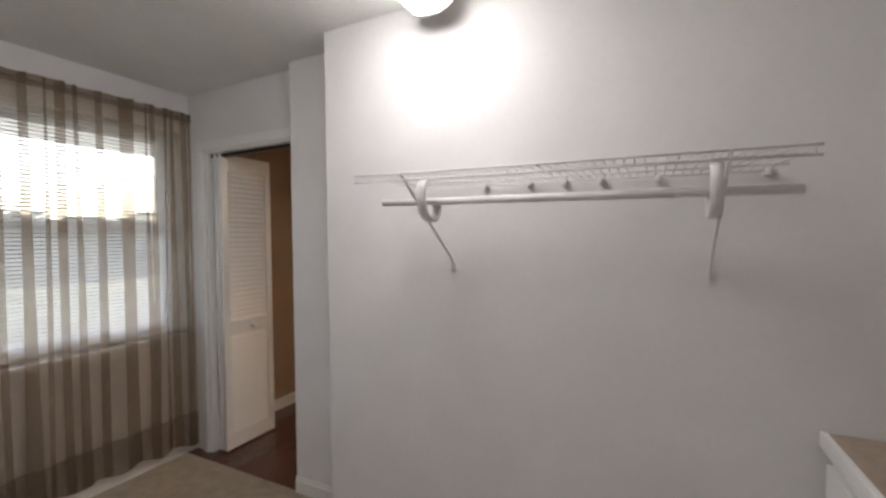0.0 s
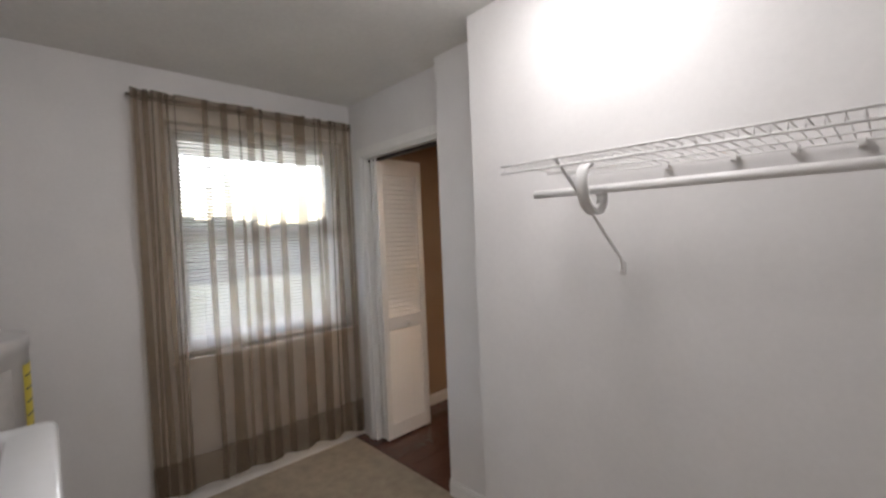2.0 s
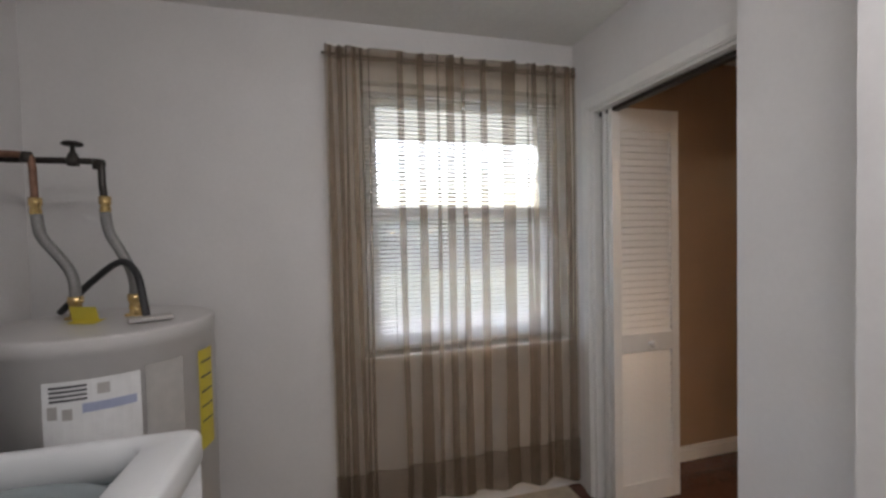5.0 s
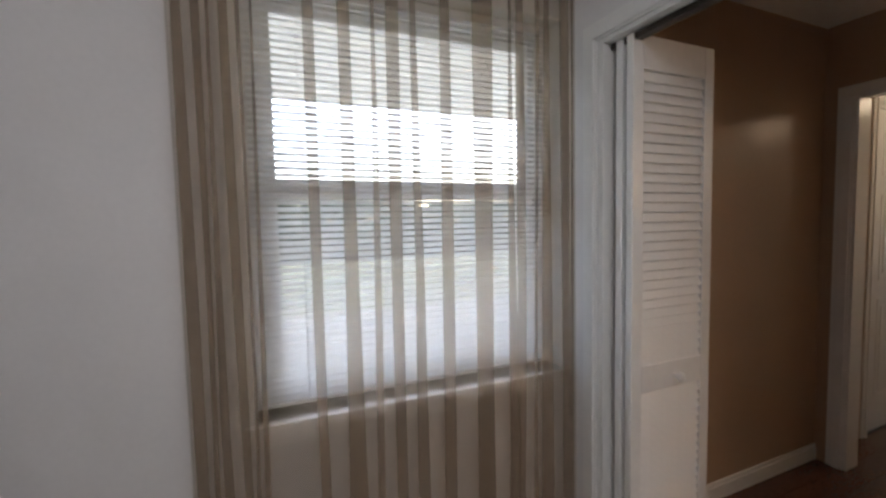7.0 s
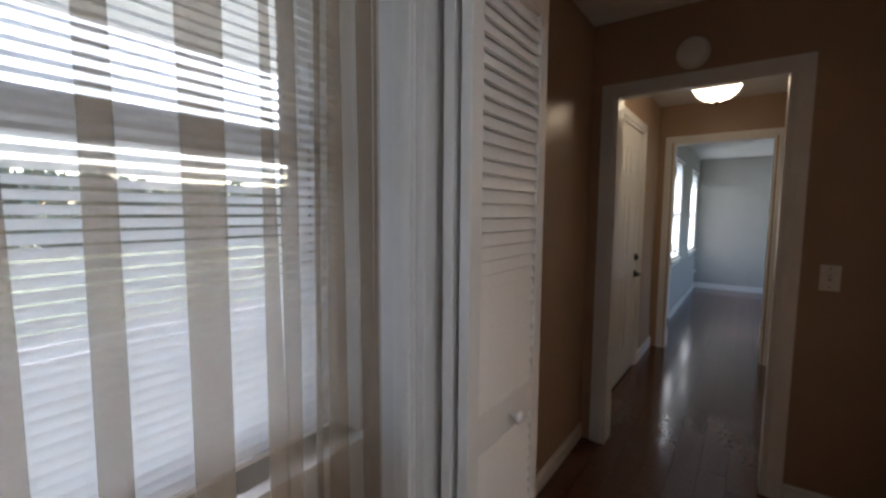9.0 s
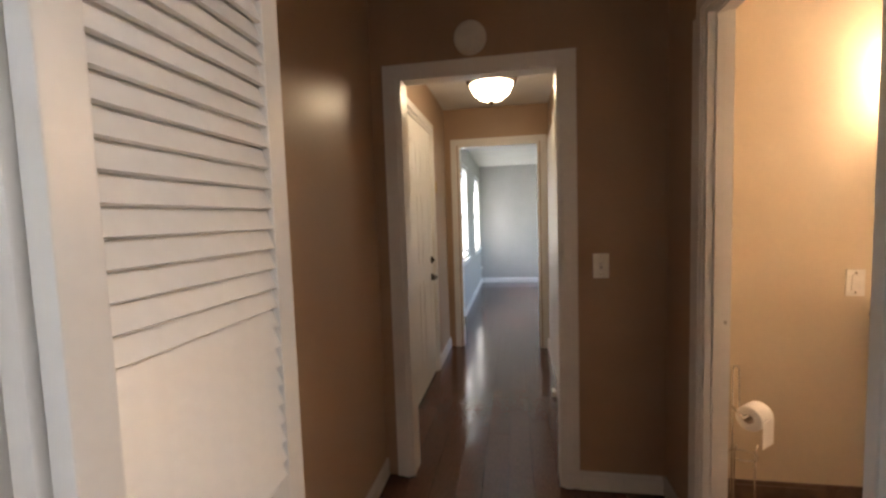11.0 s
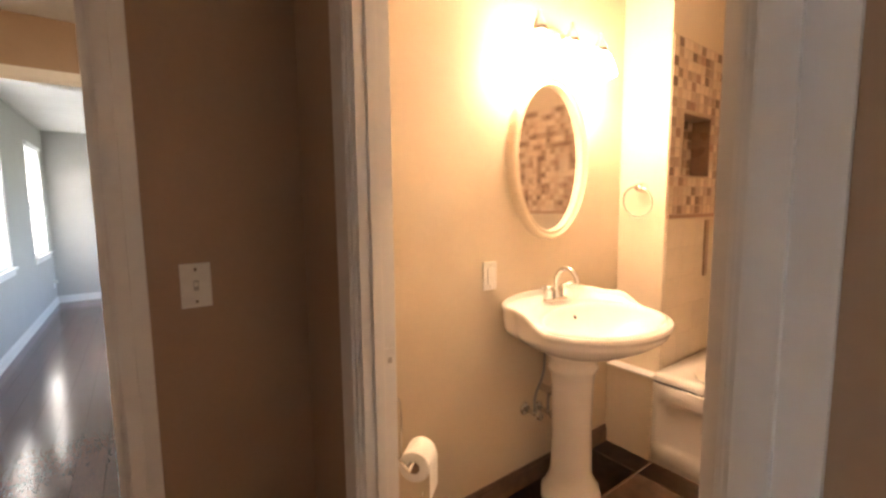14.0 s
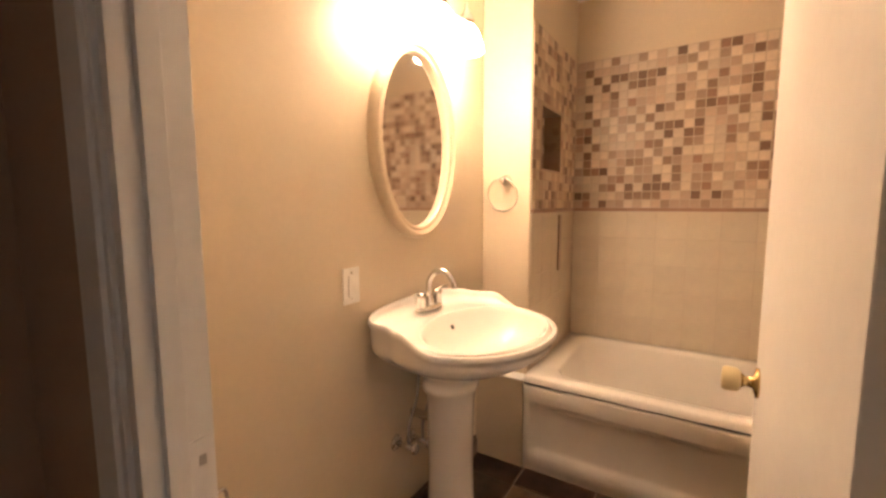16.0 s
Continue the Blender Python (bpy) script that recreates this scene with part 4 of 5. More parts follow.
def front_door():
    t = thing("door_front", (WEST - 0.02, 5.375, 0), "closed white six-panel front door with black hardware", "door", kind="structure")
    x0, x1, y0, y1 = WEST - 0.06, WEST - 0.016, 4.92, 5.83
    part("leaf", bx(x0, x1, y0, y1, 0.005, 2.045, bevel=0.003), TRIM, t)
    rows = ((0.22, 0.86), (0.98, 1.52), (1.64, 1.90))
    for a, b in ((y0 + 0.11, (y0 + y1) / 2 - 0.05), ((y0 + y1) / 2 + 0.05, y1 - 0.11)):
        for lo, hi in rows:
            bm = bmesh.new()
            w = 0.02
            for p, q, u, v in ((a, a + w, lo, hi), (b - w, b, lo, hi), (a + w, b - w, lo, lo + w), (a + w, b - w, hi - w, hi)):
                box(bm, x1, x1 + 0.0035, p, q, u, v, bevel=0.0015)
            box(bm, x1, x1 + 0.004, a + 0.045, b - 0.045, lo + 0.045, hi - 0.045, bevel=0.004)
            part("panel", bm, TRIM, t)
    part("deadbolt", lathe(bmesh.new(), [(0, 0), (0.03, 0), (0.03, 0.012), (0.012, 0.018), (0.010, 0.03), (0, 0.03)], (x1, 5.765, 0.985), 20, turn=pose(0, 0, 0, 0, 90)), DARK, t, "black deadbolt")
    k = part("handle", lathe(bmesh.new(), [(0, 0), (0.032, 0), (0.030, 0.010), (0.012, 0.014), (0.011, 0.04), (0.0, 0.04)], (x1, 5.765, 0.84), 20, turn=pose(0, 0, 0, 0, 90)), DARK, t, "black lever handle")
    part("lever", bx(x1 + 0.034, x1 + 0.05, 5.655, 5.775, 0.831, 0.849, bevel=0.005), DARK, k)
    part("door_guard", bx(WEST + 0.017, WEST + 0.03, 5.86, 5.895, 1.55, 1.64, bevel=0.004), BRASS, t, "small brass door guard")
    part("threshold", bx(WEST - 0.12, WEST, 4.905, 5.845, -0.008, 0.004), DARK, t)


front_door()
jamb("door_jamb_front", "x", WEST - 0.12, WEST + 0.001, 4.905, 5.845, 2.06)


def room_door():
    t = thing("door_room", (-2.695, 6.685, 0), "white interior door standing open into the grey room", "door")
    m = pose(-2.695, 6.685, 0, 0, 0, 6.5)

    def put(name, bm, mat, lab=""):
        bmesh.ops.transform(bm, matrix=m, verts=bm.verts)
        return part(name, bm, mat, t, lab)
    put("leaf", box(bmesh.new(), -0.035, 0, 0.0, 0.74, 0.012, 2.03, bevel=0.002), TRIM)
    for a, b in ((0.09, 0.34), (0.41, 0.65)):
        for lo, hi in ((0.2, 0.85), (0.98, 1.5), (1.62, 1.9)):
            put("panel", box(bmesh.new(), 0, 0.004, a, b, lo, hi, bevel=0.0015), TRIM)
    for z in (0.25, 1.02, 1.78):
        part("hinge", bx(-2.673, -2.668, 6.60, 6.665, z - 0.045, z + 0.045, bevel=0.001), BRASS, t)
    put("knob", lathe(bmesh.new(), [(0, 0), (0.028, 0), (0.026, 0.008), (0.011, 0.012), (0.011, 0.035), (0.026, 0.045), (0.026, 0.062), (0, 0.068)], (0, 0.68, 0.93), 16, turn=pose(0, 0, 0, 0, 90)), CHROME)


room_door()
structure("trim_entry_corner", bx(-1.86, -1.80, 5.30, 5.42, 0, 2.06, bevel=0.004), TRIM, "white painted closet door casing", "trim")
structure("trim_entry_closet", bx(-1.835, -1.80, 5.44, 6.30, 0.0, 2.04, bevel=0.004), TRIM, "white painted closet front", "trim")
structure("baseboard_entry_north", bx(-1.835, -1.80, 6.30, ENTRY_N, 0, 0.1, bevel=0.003), TRIM, "white painted baseboard", "baseboard")
stop = thing("door_stop", (-1.87, 5.30, 0), "small white rubber door stop on the floor", "door stop")
part("wedge", bx(-1.89, -1.862, 5.38, 5.45, 0, 0.04, bevel=0.006), PLASTIC, stop)
outlet = thing("wall_outlet", (-2.75, ROOM_N, 0.3), "white wall outlet low on the grey wall", "outlet")
part("plate", bx(WEST, WEST + 0.006, 10.62, 10.69, 0.24, 0.355, bevel=0.002), PLASTIC, outlet)
part("plug", bx(WEST + 0.006, WEST + 0.04, 10.635, 10.675, 0.30, 0.345, bevel=0.004), PLASTIC, outlet)


# ---- bathroom ----
def bath_door():
    t = thing("door_bath", (-1.285, 3.306, 0), "plain white bathroom door standing open, with a brass knob", "door")
    m = pose(-1.285, 3.306, 0, 0, 0, -0.9)

    def put(name, bm, mat, parent, lab=""):
        bmesh.ops.transform(bm, matrix=m, verts=bm.verts)
        return part(name, bm, mat, parent, lab)
    put("leaf", box(bmesh.new(), 0, 0.715, -0.035, 0, 0.012, 2.015, bevel=0.002), TRIM, t)
    for side, y in ((1, 0.0), (-1, -0.035)):
        k = put("knob", lathe(bmesh.new(), [(0, 0), (0.030, 0), (0.030, 0.005), (0.012, 0.010), (0.009, 0.022), (0.016, 0.030), (0.0, 0.031)], (0.648, y, 0.892), 20, turn=pose(0, 0, 0, -90 * side)), BRASS, t, "brass knob with an ivory grip")
        put("grip", lathe(bmesh.new(), [(0, 0.030), (0.018, 0.030), (0.024, 0.036), (0.025, 0.055), (0.022, 0.062), (0, 0.064)], (0.648, y, 0.892), 20, turn=pose(0, 0, 0, -90 * side)), KNOB_STONE, k)
    for z in (1.25, 1.09, 0.96):
        put("screw_hole", box(bmesh.new(), -0.001, 0.001, -0.0197, -0.0173, z - 0.0012, z + 0.0012), DARK, t)


bath_door()
strike = thing("strike_plate", (-1.375, B1 - 0.02, 0.92), "painted-over metal strike plate in the door jamb", "strike plate")
part("plate", bx(-1.409, -1.379, B1 - 0.0200, B1 - 0.0175, 0.892, 0.95, bevel=0.0008), TRIM, strike)
part("slot", bx(-1.398, -1.389, B1 - 0.0208, B1 - 0.0199, 0.914, 0.928), LABEL_GREY, strike)


def oval_mirror():
    y = HALL_N + 0.008
    cx, cz, rx, rz = -0.370, 1.484, 0.254, 0.356
    t = thing("oval_mirror", (cx, y, cz), "oval wall mirror in a moulded cream frame", "mirror")
    bm = bmesh.new()
    n = 72
    prof = ((1.0, 0.0), (1.0, 0.02), (0.985, 0.034), (0.95, 0.043), (0.92, 0.040), (0.90, 0.028), (0.885, 0.024), (0.87, 0.031), (0.845, 0.033), (0.825, 0.026), (0.815, 0.010))
    rings = [[bm.verts.new((cx + (rx - (1 - s) * 0.25) * math.cos(a), y - d, cz + (rz - (1 - s) * 0.25) * math.sin(a))) for a in (2 * math.pi * i / n for i in range(n))] for s, d in prof]
    for a, b in zip(rings, rings[1:]):
        for i in range(n):
            bm.faces.new((a[i], a[(i + 1) % n], b[(i + 1) % n], b[i])).smooth = True
    part("frame", bm, FRAME_CREAM, t)
    bm = bmesh.new()
    k = 0.185 * 0.25
    bm.faces.new([bm.verts.new((cx + (rx - k) * math.cos(a), y - 0.011, cz + (rz - k) * math.sin(a))) for a in (2 * math.pi * i / n for i in range(n))])
    part("glass", bm, MIRROR, t, "clear mirror glass")


oval_mirror()


def basin():
    cx, cy, back = -0.40, 4.13, HALL_N + 0.004
    t = thing("pedestal_basin", (cx, 4.17, 0), "white porcelain pedestal basin with a scalloped rim", "washbasin")
    n = 96

    def outline(a, s=1.0):
        c, d = math.cos(a), math.sin(a)
        e = 3.6 if d > 0 else 2.15
        deep = (back - cy) if d > 0 else 0.335
        r = (abs(c) ** e + abs(d) ** e) ** (-1 / e)
        turn = math.degrees(math.atan2(d, abs(c)))
        wob = 1 - 0.065 * math.exp(-((turn - 24) / 11) ** 2) + 0.025 * math.exp(-((turn - 52) / 10) ** 2)
        return Vector((cx + 0.335 * r * c * s * wob, cy + deep * r * d * s, 0))

    def rim(p):
        u = min(1, max(0, (p.y - 4.03) / 0.13))
        back_rise = min(1, max(0, (p.y - 4.24) / 0.08))
        return 0.832 + 0.052 * u * u * (3 - 2 * u) + 0.022 * back_rise * (1 - min(1, abs(p.x - cx) / 0.33) ** 3)
    bm = bmesh.new()
    rings = []
    for s, z in ((0.30, 0.672), (0.50, 0.692), (0.70, 0.722), (0.86, 0.755), (0.93, 0.775), (0.955, 0.784), (0.966, 0.794), (0.976, 0.81)):
        rings.append([Vector((outline(a, s).x, min(back, outline(a, s).y + 0.02 * (1 - s)), z)) for a in (2 * math.pi * i / n for i in range(n))])
    for s, dz in ((0.99, -0.022), (1.006, -0.012), (1.0, -0.002), (0.987, 0.003), (0.970, 0.0), (0.956, -0.012), (0.94, -0.026)):
        ring = []
        for i in range(n):
            q = outline(2 * math.pi * i / n, s)
            q.y = min(q.y, back)
            q.z = max(rim(outline(2 * math.pi * i / n)) + dz, 0.829) if dz < -0.02 and s < 0.95 else rim(outline(2 * math.pi * i / n)) + dz
            ring.append(q)
        rings.append(ring)
    bx0, by0 = cx, 4.012
    for s, dz in ((1.045, -0.011), (1.02, -0.006), (1.0, -0.009), (0.96, -0.024), (0.86, -0.07), (0.62, -0.12), (0.3, -0.138), (0.08, -0.142)):
        ring = []
        for i in range(n):
            a = 2 * math.pi * i / n
            q = Vector((bx0 + 0.284 * s * math.cos(a), by0 + 0.186 * s * math.sin(a) + 0.006, 0))
            q.z = 0.845 + dz + (0.012 * max(0, math.sin(a)) * s)
            ring.append(q)
        rings.append(ring)
    vr = [[bm.verts.new(q) for q in r] for r in rings]
    for a, b in zip(vr, vr[1:]):
        for i in range(n):
            bm.faces.new((a[i], a[(i + 1) % n], b[(i + 1) % n], b[i])).smooth = True
    bm.faces.new(vr[0][::-1]), bm.faces.new(vr[-1])
    part("bowl", bm, PORCELAIN, t)
    part("pedestal", lathe(bmesh.new(), [(0, 0), (0.128, 0), (0.132, 0.02), (0.128, 0.045), (0.112, 0.06), (0.110, 0.075), (0.098, 0.09), (0.090, 0.13), (0.086, 0.30), (0.090, 0.52), (0.096, 0.575), (0.108, 0.59), (0.108, 0.605), (0.098, 0.615), (0.112, 0.645), (0.14, 0.675), (0, 0.68)], (cx + 0.015, 4.175, 0), 12, sx=1.04, sy=0.95), PORCELAIN, t, "fluted white pedestal")
    part("drain", lathe(bmesh.new(), [(0, 0), (0.022, 0), (0.024, 0.003), (0.016, 0.005), (0, 0.005)], (bx0, by0, 0.702), 16), CHROME, t)
    part("overflow_hole", lathe(bmesh.new(), [(0, 0), (0.008, 0), (0.008, 0.003), (0, 0.003)], (bx0 - 0.0, 4.158, 0.815), 12, turn=pose(0, 0, 0, 62)), DARK, t)


basin()


def faucet():
    x, y, z = -0.40, 4.258, 0.872
    t = thing("faucet", (x, y, z), "brushed chrome two-handle basin faucet with an arched spout", "faucet")
    part("base", lathe(bmesh.new(), [(0, 0), (0.03, 0), (0.03, 0.008), (0.024, 0.014), (0, 0.014)], (x, y, z), 24, sx=2.6), CHROME, t)
    part("spout", pipe(bmesh.new(), smooth_path([(x, y, z + 0.01), (x, y, z + 0.07), (x, y - 0.005, z + 0.11), (x, y - 0.035, z + 0.14), (x, y - 0.075, z + 0.138), (x, y - 0.105, z + 0.105), (x, y - 0.11, z + 0.085)], 6), 0.0105, 12), CHROME, t)
    part("spout_collar", lathe(bmesh.new(), [(0.02, 0.012), (0.02, 0.04), (0.014, 0.055), (0.010, 0.06), (0, 0.06)], (x, y, z), 16), CHROME, t)
    for s in (-1, 1):
        b = part("handle_base", lathe(bmesh.new(), [(0.021, 0.012), (0.019, 0.045), (0.022, 0.055), (0.012, 0.066), (0, 0.068)], (x + s * 0.052, y, z), 16), CHROME, t)
        part("lever", pipe(bmesh.new(), [(x + s * 0.052, y, z + 0.058), (x + s * 0.085, y - 0.006, z + 0.068), (x + s * 0.105, y - 0.01, z + 0.066)], 0.006, 8), CHROME, b)


faucet()


def supply():
    t = thing("supply_valve", (-0.37, HALL_N, 0.36), "chrome water stop valves and hoses under the basin", "stop valve")
    for x, z in ((-0.50, 0.37), (-0.41, 0.35)):
        part("escutcheon", lathe(bmesh.new(), [(0, 0), (0.03, 0), (0.026, 0.006), (0.012, 0.010), (0, 0.01)], (x, HALL_N + 0.008, z), 20, turn=pose(0, 0, 0, 90)), CHROME, t)
        part("valve_body", pipe(bmesh.new(), [(x, HALL_N + 0.004, z), (x, HALL_N - 0.07, z)], 0.011, 10), CHROME, t)
        part("valve_handle", lathe(bmesh.new(), [(0, 0), (0.018, 0), (0.022, 0.008), (0.018, 0.016), (0, 0.016)], (x, HALL_N - 0.07, z), 12, turn=pose(0, 0, 0, 90)), CHROME, t)
        part("hose", pipe(bmesh.new(), smooth_path([(x, HALL_N - 0.05, z + 0.008), (x + 0.005, HALL_N - 0.05, z + 0.08), (x + 0.05, HALL_N - 0.055, z + 0.18), (x + 0.04, HALL_N - 0.07, z + 0.31)], 6), 0.0055, 8), STEEL_HOSE, t)
    part("drain_pipe", pipe(bmesh.new(), smooth_path([(-0.40, HALL_N + 0.006, 0.45), (-0.40, 4.26, 0.45), (-0.40, 4.24, 0.48), (-0.40, 4.24, 0.66)], 5), 0.017, 10), CHROME, t)


supply()


def tissue_stand():
    x, y = -1.235, 4.225
    t = thing("tissue_stand", (x, y, 0), "chrome wire toilet paper stand beside the door", "paper stand")
    part("base", lathe(bmesh.new(), [(0, 0), (0.075, 0), (0.078, 0.006), (0.07, 0.012), (0, 0.014)], (x + 0.02, y, 0), 24), CHROME, t)
    part("pole", pipe(bmesh.new(), smooth_path([(x, y, 0.01), (x, y, 0.45), (x, y, 0.64), (x + 0.012, y, 0.665), (x + 0.025, y, 0.64), (x + 0.025, y, 0.46)], 5), 0.004, 8), CHROME, t)
    part("arm", pipe(bmesh.new(), [(x - 0.01, y - 0.108, 0.487), (x + 0.128, y + 0.008, 0.487)], 0.005, 8), CHROME, t)
    part("arm_link", pipe(bmesh.new(), [(x, y, 0.487), (x - 0.008, y - 0.106, 0.487)], 0.005, 8), CHROME, t)
    for dx in (-0.01, 0.07):
        part("spare_rod", pipe(bmesh.new(), smooth_path([(x + dx, y - 0.045, 0.01), (x + dx, y - 0.045, 0.30), (x + dx + 0.01, y - 0.045, 0.345)], 4), 0.0035, 8), CHROME, t)
    part("ring", pipe(bmesh.new(), [(x + 0.03 + 0.055 * math.cos(a), y - 0.03 + 0.045 * math.sin(a), 0.29) for a in (2 * math.pi * i / 20 for i in range(21))], 0.003, 6), CHROME, t)
    r = thing("toilet_roll", (x + 0.06, y - 0.05, 0.46), "white toilet paper roll with a hanging sheet", "toilet roll")
    part("roll", lathe(bmesh.new(), [(0.02, -0.05), (0.048, -0.05), (0.050, -0.046), (0.050, 0.046), (0.048, 0.05), (0.02, 0.05), (0.02, -0.05)], (x + 0.06, y - 0.05, 0.472), 32, turn=pose(0, 0, 0, 0, 90, 40)), PAPER, r)
    part("core", lathe(bmesh.new(), [(0.0195, -0.052), (0.0195, 0.052), (0.017, 0.052), (0.017, -0.052), (0.0195, -0.052)], (x + 0.06, y - 0.05, 0.472), 20, turn=pose(0, 0, 0, 0, 90, 40)), LAMINATE, r)
    bm = box(bmesh.new(), -0.048, 0.048, -0.0515, -0.0505, -0.11, 0.0)
    bmesh.ops.transform(bm, matrix=pose(x + 0.06, y - 0.05, 0.472, 0, 0, 40), verts=bm.verts)
    part("loose_sheet", bm, PAPER, r)


tissue_stand()
ring = thing("towel_ring", (0.20, 4.215, 1.365), "chrome towel ring on the wing wall", "towel ring")
part("mount", lathe(bmesh.new(), [(0, 0), (0.026, 0), (0.026, 0.006), (0.014, 0.014), (0.013, 0.04), (0.017, 0.048), (0, 0.052)], (0.20, 4.215, 1.365), 20, turn=pose(0, 0, 0, 0, -90)), CHROME, ring)
part("ring", pipe(bmesh.new(), [(0.16 + 0.012 * (1 - math.cos(a)), 4.225 + 0.075 * math.sin(a), 1.295 + 0.075 * math.cos(a)) for a in (2 * math.pi * i / 40 for i in range(41))], 0.0042, 8), CHROME, ring)


def bathtub():
    t = thing("bathtub", (0.53, 3.4, 0), "white enamelled bathtub in a tiled alcove", "bathtub")
    x0, x1, y0, y1, top = 0.135, BATH_E - 0.002, BATH_S + 0.002, 4.092, 0.462
    bm = bmesh.new()

    def rounded(xa, xb, ya, yb, r, z, k=8):
        out = []
        for cx, cy, a0 in ((xb - r, yb - r, 0), (xa + r, yb - r, 90), (xa + r, ya + r, 180), (xb - r, ya + r, 270)):
            for i in range(k + 1):
                a = radians(a0 + 90 * i / k)
                out.append(bm.verts.new((cx + r * math.cos(a), cy + r * math.sin(a), z)))
        return out
    rings = [rounded(x0, x1, y0, y1, 0.012, top - 0.035), rounded(x0, x1, y0, y1, 0.012, top - 0.008), rounded(x0 + 0.008, x1 - 0.004, y0 + 0.004, y1 - 0.004, 0.012, top),
             rounded(x0 + 0.075, x1 - 0.06, y0 + 0.10, y1 - 0.10, 0.13, top - 0.002), rounded(x0 + 0.09, x1 - 0.07, y0 + 0.115, y1 - 0.115, 0.13, top - 0.018),
             rounded(x0 + 0.12, x1 - 0.10, y0 + 0.16, y1 - 0.17, 0.13, 0.20), rounded(x0 + 0.16, x1 - 0.13, y0 + 0.21, y1 - 0.24, 0.13, 0.105)]
    for a, b in zip(rings, rings[1:]):
        m = len(a)
        for i in range(m):
            bm.faces.new((a[i], a[(i + 1) % m], b[(i + 1) % m], b[i])).smooth = True
    bm.faces.new(rings[-1])
    part("basin", bm, PORCELAIN, t)
    bm = bmesh.new()
    prof = ((0.004, top - 0.046), (0.002, top - 0.055), (0.002, 0.345), (0.006, 0.335), (0.022, 0.318), (0.030, 0.305), (0.030, 0.12), (0.024, 0.10), (0.008, 0.085), (0.006, 0.0), (0.04, 0.0), (0.04, top - 0.046))
    ends = []
    for y, flat in ((y1, 1), (y1 - 0.035, 1), (y1 - 0.065, 0), (y0, 0)):
        ends.append([bm.verts.new((x0 + (min(d, 0.006) if flat and d < 0.035 else d), y, z)) for d, z in prof])
    for a, b in zip(ends, ends[1:]):
        for i in range(len(prof)):
            k = (i + 1) % len(prof)
            bm.faces.new((a[i], a[k], b[k], b[i])).smooth = i < 9
    bm.faces.new(ends[0]), bm.faces.new(ends[-1][::-1])
    part("apron", bm, PORCELAIN, t, "white apron with a recessed panel")
    # dark strip gives the joint under the rim its shade by colour
    for z in (top - 0.04,):
        part("rim_gap_shade", bx(x0 + 0.006, x0 + 0.010, y0, y1, z - 0.003, z + 0.004), DARK, t, "thin dark strip standing for shade in the joint below the rim")


bathtub()
structure("trim_bath_ledge", box(box(bmesh.new(), 0.135, 0.198, 4.095, HALL_N + 0.006, 0, 0.415), 0.128, 0.199, 4.093, HALL_N + 0.006, 0.415, 0.432, bevel=0.003), [CREAM_WALL], "cream boxed-in panel with a white ledge beside the bath", "trim")
structure("trim_bath_ledge_cap", bx(0.124, 0.199, 4.094, HALL_N + 0.005, 0.4325, 0.440, bevel=0.002), TRIM, "thin white ledge beside the bath", "trim")

# ---- bath tiling and plank floors ----
rng = random.Random(11)


def rounded_tile(w, h, d, edge):
    """A tile that lies in x and z, its face at y = -d, with eased edges."""
    vs = [(x * w / 2, 0, z * h / 2) for x, z in ((-1, -1), (1, -1), (1, 1), (-1, 1))]
    vs += [(x * w / 2, -d * 0.6, z * h / 2) for x, z in ((-1, -1), (1, -1), (1, 1), (-1, 1))]
    vs += [(x * (w / 2 - edge), -d, z * (h / 2 - edge)) for x, z in ((-1, -1), (1, -1), (1, 1), (-1, 1))]
    fs = [(8, 9, 10, 11)]
    for b in (0, 4):
        fs += [(b + i, b + (i + 1) % 4, b + 4 + (i + 1) % 4, b + 4 + i) for i in range(4)]
    return vs, fs


def tile_mesh(name, w, h, d, edge, mat):
    vs, fs = rounded_tile(w, h, d, edge)
    me = bpy.data.meshes.new(name)
    me.from_pydata(vs, [], fs)
    me.materials.append(mat)
    return me


P = 0.0465
MOSAIC_MESH = [tile_mesh("mosaic_tile", P - 0.005, P - 0.005, 0.0032, 0.0022, m) for m in MOSAIC]
PLAIN_MESH = tile_mesh("wall_tile", 0.1485, 0.1485, 0.003, 0.0016, WALL_TILE)
WEIGHTS = (38, 24, 14, 12, 9, 3)


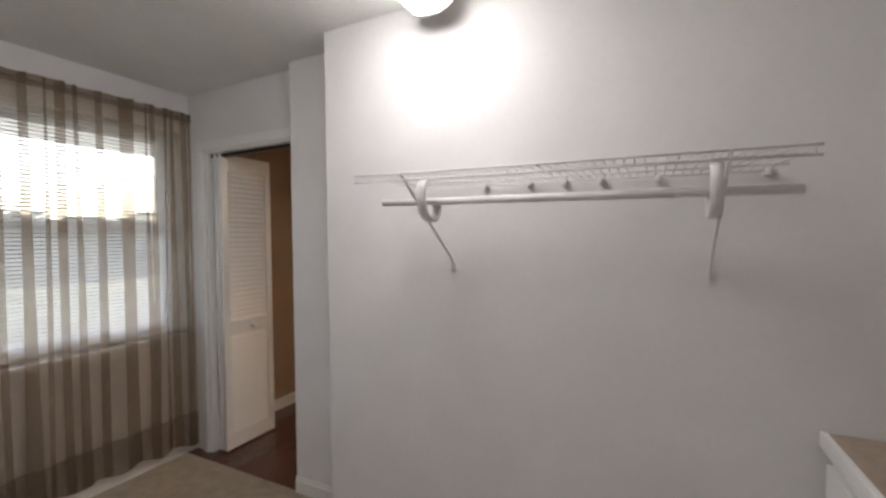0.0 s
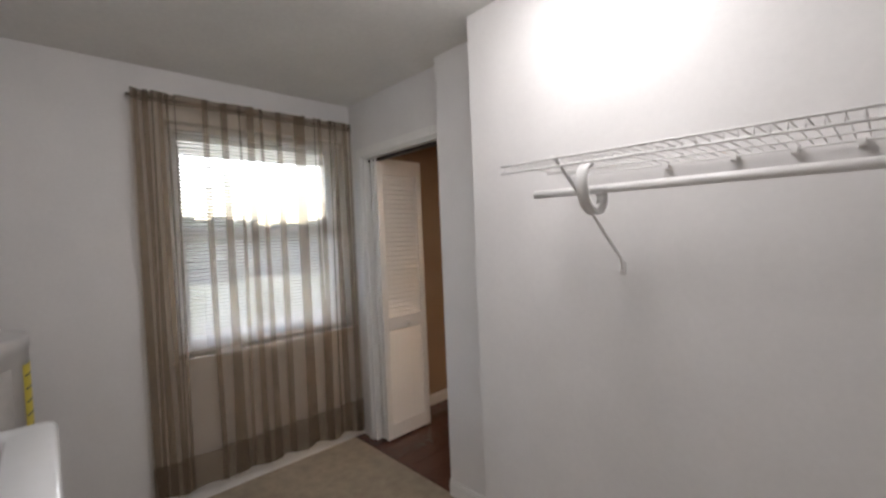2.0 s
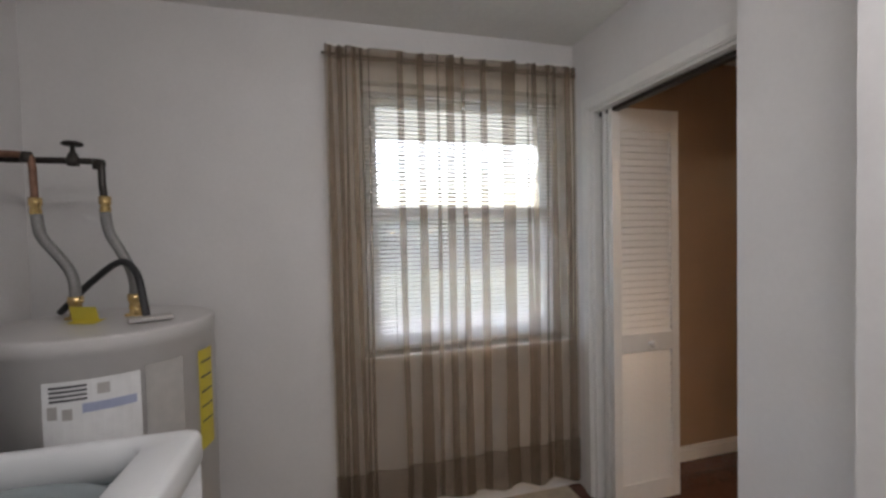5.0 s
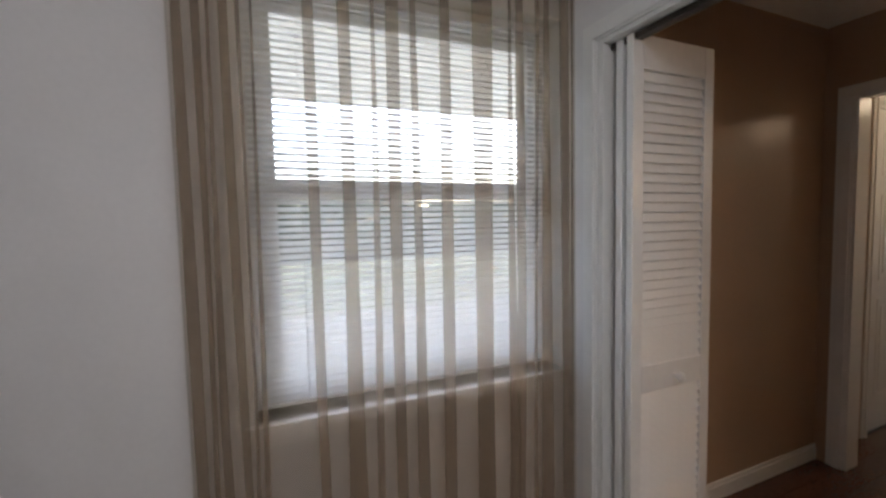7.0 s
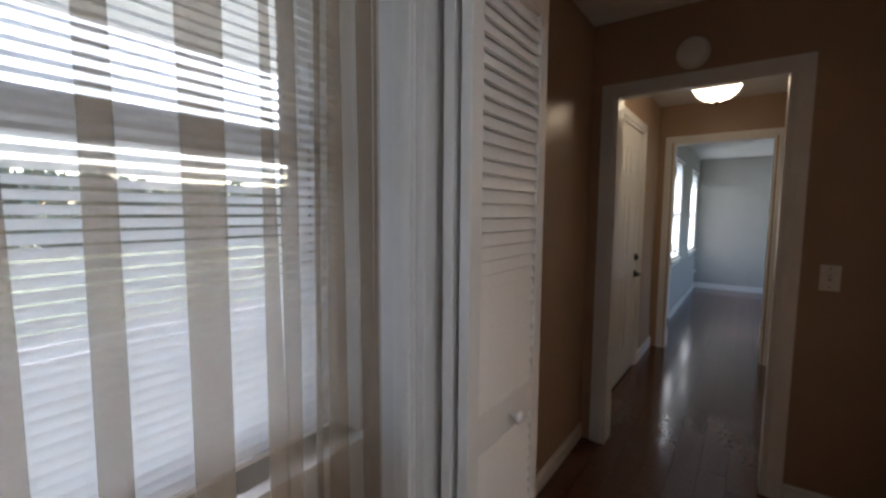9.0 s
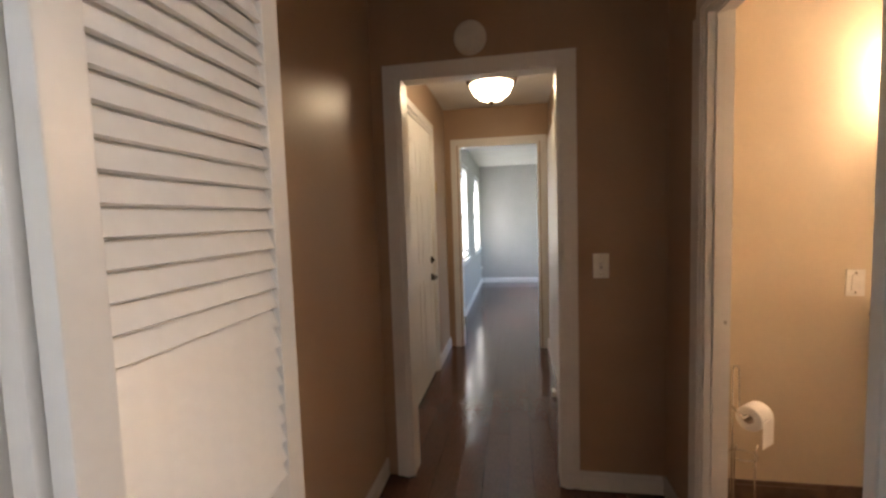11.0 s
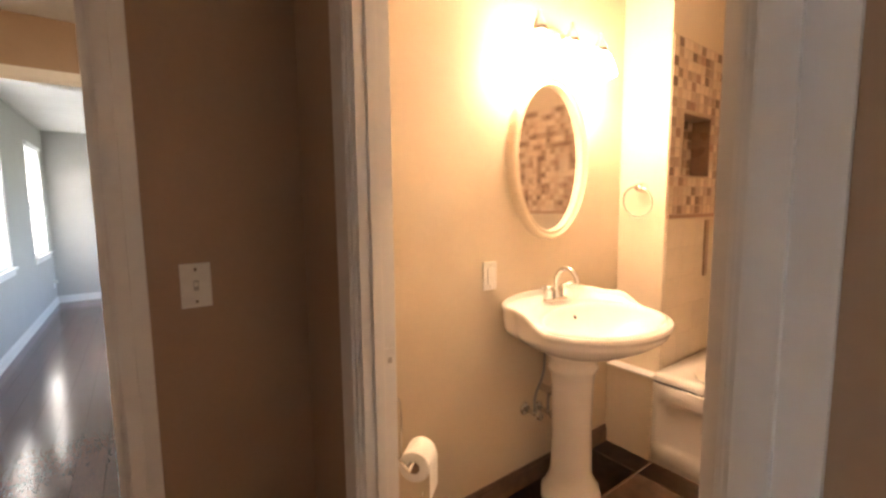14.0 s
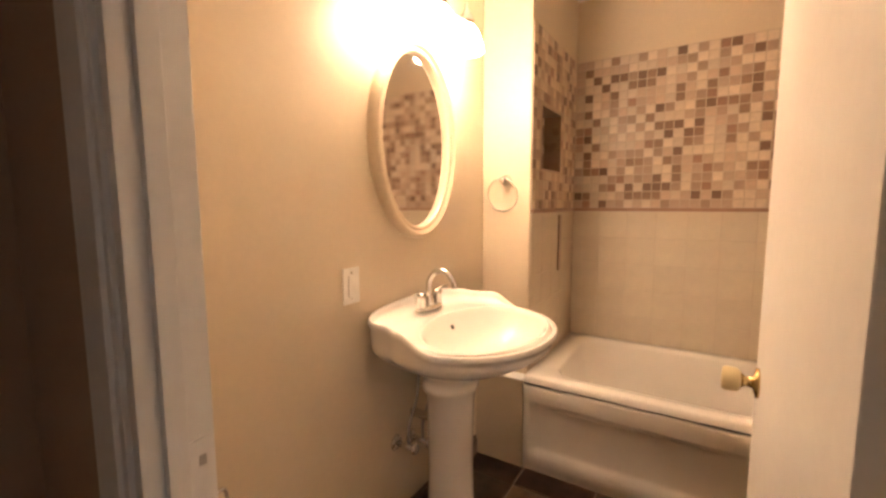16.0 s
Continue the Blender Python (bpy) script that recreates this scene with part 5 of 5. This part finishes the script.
def surround(name, label, to_world, wide, z_low, skip=None, limit=300, plain_cols=10):
    """Grout bed, plain tiles, a border strip and mosaic, laid from the corner outwards; to_world turns wall coordinates into the room's."""
    bed = bmesh.new()
    top = 1.229 + 18 * P + 0.002
    if skip:
        sx0, sx1, sz0, sz1 = skip
        for a, b, lo, hi in ((0, sx0, z_low, top), (sx1, wide, z_low, top), (sx0, sx1, z_low, sz0), (sx0, sx1, sz1, top)):
            box(bed, a, b, -0.004, 0, lo, hi)
    else:
        box(bed, 0, wide, -0.004, 0, z_low, top)
    bmesh.ops.transform(bed, matrix=to_world, verts=bed.verts)
    wall = structure(name, bed, WALL_GROUT, label, "wall tiling")
    strip = box(bmesh.new(), 0, wide, -0.014, -0.003, 1.212, 1.229, bevel=0.003)
    bmesh.ops.transform(strip, matrix=to_world, verts=strip.verts)
    part("border_strip", strip, MOSAIC[5], wall, "reddish brown border strip")
    count, rest = 0, ([], [], [])
    for i in range(int(wide / P)):
        for k in range(18):
            u, z = (i + 0.5) * P + 0.002, 1.229 + (k + 0.5) * P
            if skip and skip[0] - 0.01 < u < skip[1] + 0.01 and skip[2] - 0.01 < z < skip[3] + 0.01:
                continue
            c = rng.choices(range(6), WEIGHTS)[0]
            m = to_world @ pose(u, -0.003, z, 0, rng.uniform(-0.8, 0.8))
            if count < limit:
                ob = new("mosaic_tile", MOSAIC_MESH[c])
                ob.parent = wall
                ob.matrix_world = m
                count += 1
            else:
                vs, fs = rounded_tile(P - 0.005, P - 0.005, 0.0032, 0.0022)
                b = len(rest[0])
                rest[0].extend(m @ Vector(v) for v in vs)
                rest[1].extend(tuple(b + j for j in f) for f in fs)
                rest[2].extend([c] * len(fs))
    if rest[0]:
        me = bpy.data.meshes.new("mosaic_rest")
        me.from_pydata(rest[0], [], rest[1])
        for m in MOSAIC:
            me.materials.append(m)
        me.polygons.foreach_set("material_index", rest[2])
        ob = new("mosaic_rest", me)
        ob.parent = wall
        tagged(ob, kind="stuff")
    for i in range(plain_cols):
        for k in range(5):
            ob = new("wall_tile", PLAIN_MESH)
            ob.parent = wall
            ob.matrix_world = to_world @ pose((i + 0.5) * 0.15 + 0.002, -0.003, 1.212 - (k + 0.5) * 0.15, 0, 0)
    return wall


surround("wall_tiling_east", "cream tiles under a band of brown and cream mosaic", pose(BATH_E + 0.004, 4.094, 0, 0, 0, -90), 1.40, 0.46, limit=300, plain_cols=9)
niche = (0.33, 0.63, 1.42, 1.725)
north = surround("wall_tiling_north", "cream tiles and mosaic with a recessed niche", pose(BATH_E + 0.004, 4.099, 0, 0, 0, 0) @ Matrix.Translation((-0.716, 0, 0)), 0.716, 0.46, skip=(niche[0] - 0.204 - 0.0, niche[1] - 0.204, niche[2], niche[3]), limit=300, plain_cols=4)
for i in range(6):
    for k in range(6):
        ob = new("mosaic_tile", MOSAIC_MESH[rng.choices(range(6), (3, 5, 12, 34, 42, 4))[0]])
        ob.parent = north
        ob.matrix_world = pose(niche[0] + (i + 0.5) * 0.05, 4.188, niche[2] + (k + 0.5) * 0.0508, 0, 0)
structure("niche_back", bx(niche[0] - 0.002, niche[1] + 0.002, 4.19, 4.20, niche[2] - 0.002, niche[3] + 0.002), WALL_GROUT, "grout back of the tiled niche", "niche")
structure("niche_shelf", bx(niche[0], niche[1], 4.09, 4.188, niche[2] - 0.003, niche[2] + 0.005), MOSAIC[1], "tan tile ledge of the niche", "niche")
for x0 in (niche[0] + 0.001, niche[1] - 0.006):
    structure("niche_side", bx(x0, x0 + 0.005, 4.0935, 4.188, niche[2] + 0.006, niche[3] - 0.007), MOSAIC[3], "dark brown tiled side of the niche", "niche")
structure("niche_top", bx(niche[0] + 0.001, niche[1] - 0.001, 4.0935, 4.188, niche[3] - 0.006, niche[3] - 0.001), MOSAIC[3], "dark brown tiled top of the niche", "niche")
strip = bx(0.615, 0.655, 4.086, 4.0935, 0.89, 1.195, bevel=0.002)
structure("trim_tile_strip", strip, MOSAIC[3], "narrow upright dark tile strip", "trim")

T = 0.33
me = bpy.data.meshes.new("floor_tile")
vs, fs = rounded_tile(T - 0.006, T - 0.006, 0.008, 0.003)
me.from_pydata(vs, [], fs)
me.materials.append(BATH_TILE)
for i in range(-5, 1):
    for k in range(-5, 1):
        cx, cy = 0.0 + (i + 0.5) * T, 4.08 + (k + 0.5) * T
        ob = new("floor_tile", me)
        ob.parent = floor_bath
        ob.matrix_world = pose(cx, cy, -0.006, -90)
for i in range(-5, 1):
    for nm, m2, w, h, cx, cy in (("edge", None, T - 0.006, 0.25, (i + 0.5) * T, 4.08 + 0.128),):
        e = tile_mesh("floor_tile", w, h, 0.008, 0.003, BATH_TILE)
        ob = new("floor_tile", e)
        ob.parent = floor_bath
        ob.matrix_world = pose(cx, cy, -0.006, -90)
side = tile_mesh("floor_tile", 0.13, T - 0.006, 0.008, 0.003, BATH_TILE)
for k in range(-5, 1):
    ob = new("floor_tile", side)
    ob.parent = floor_bath
    ob.matrix_world = pose(0.068, 4.08 + (k + 0.5) * T, -0.006, -90)


def planks(owner, x0, x1, y0, y1, wide=0.125, limit=300):
    meshes = {}
    x, n = x0, 0
    while x < x1 - 0.01:
        w = min(wide, x1 - x)
        y = y0 - rng.uniform(0, 1.0)
        while y < y1:
            long = rng.choice((0.9, 1.2, 1.5))
            a, b = max(y, y0), min(y + long, y1)
            if b - a > 0.02:
                key = (round(w, 3), round(b - a, 3))
                if key not in meshes:
                    meshes[key] = tile_mesh("plank", w - 0.0006, b - a - 0.0006, 0.009, 0.0005, WOOD)
                ob = new("plank", meshes[key])
                ob.parent = owner
                ob.matrix_world = pose(x + w / 2, (a + b) / 2, -0.0085, -90)
                n += 1
            y += long
        x += w


planks(floor_hall, WEST, HALL_E + 0.04, FLOOR_EDGE + 0.001, ROOM_S)
planks(floor_room, WEST, 0.4, ROOM_S, ROOM_N, wide=0.125)
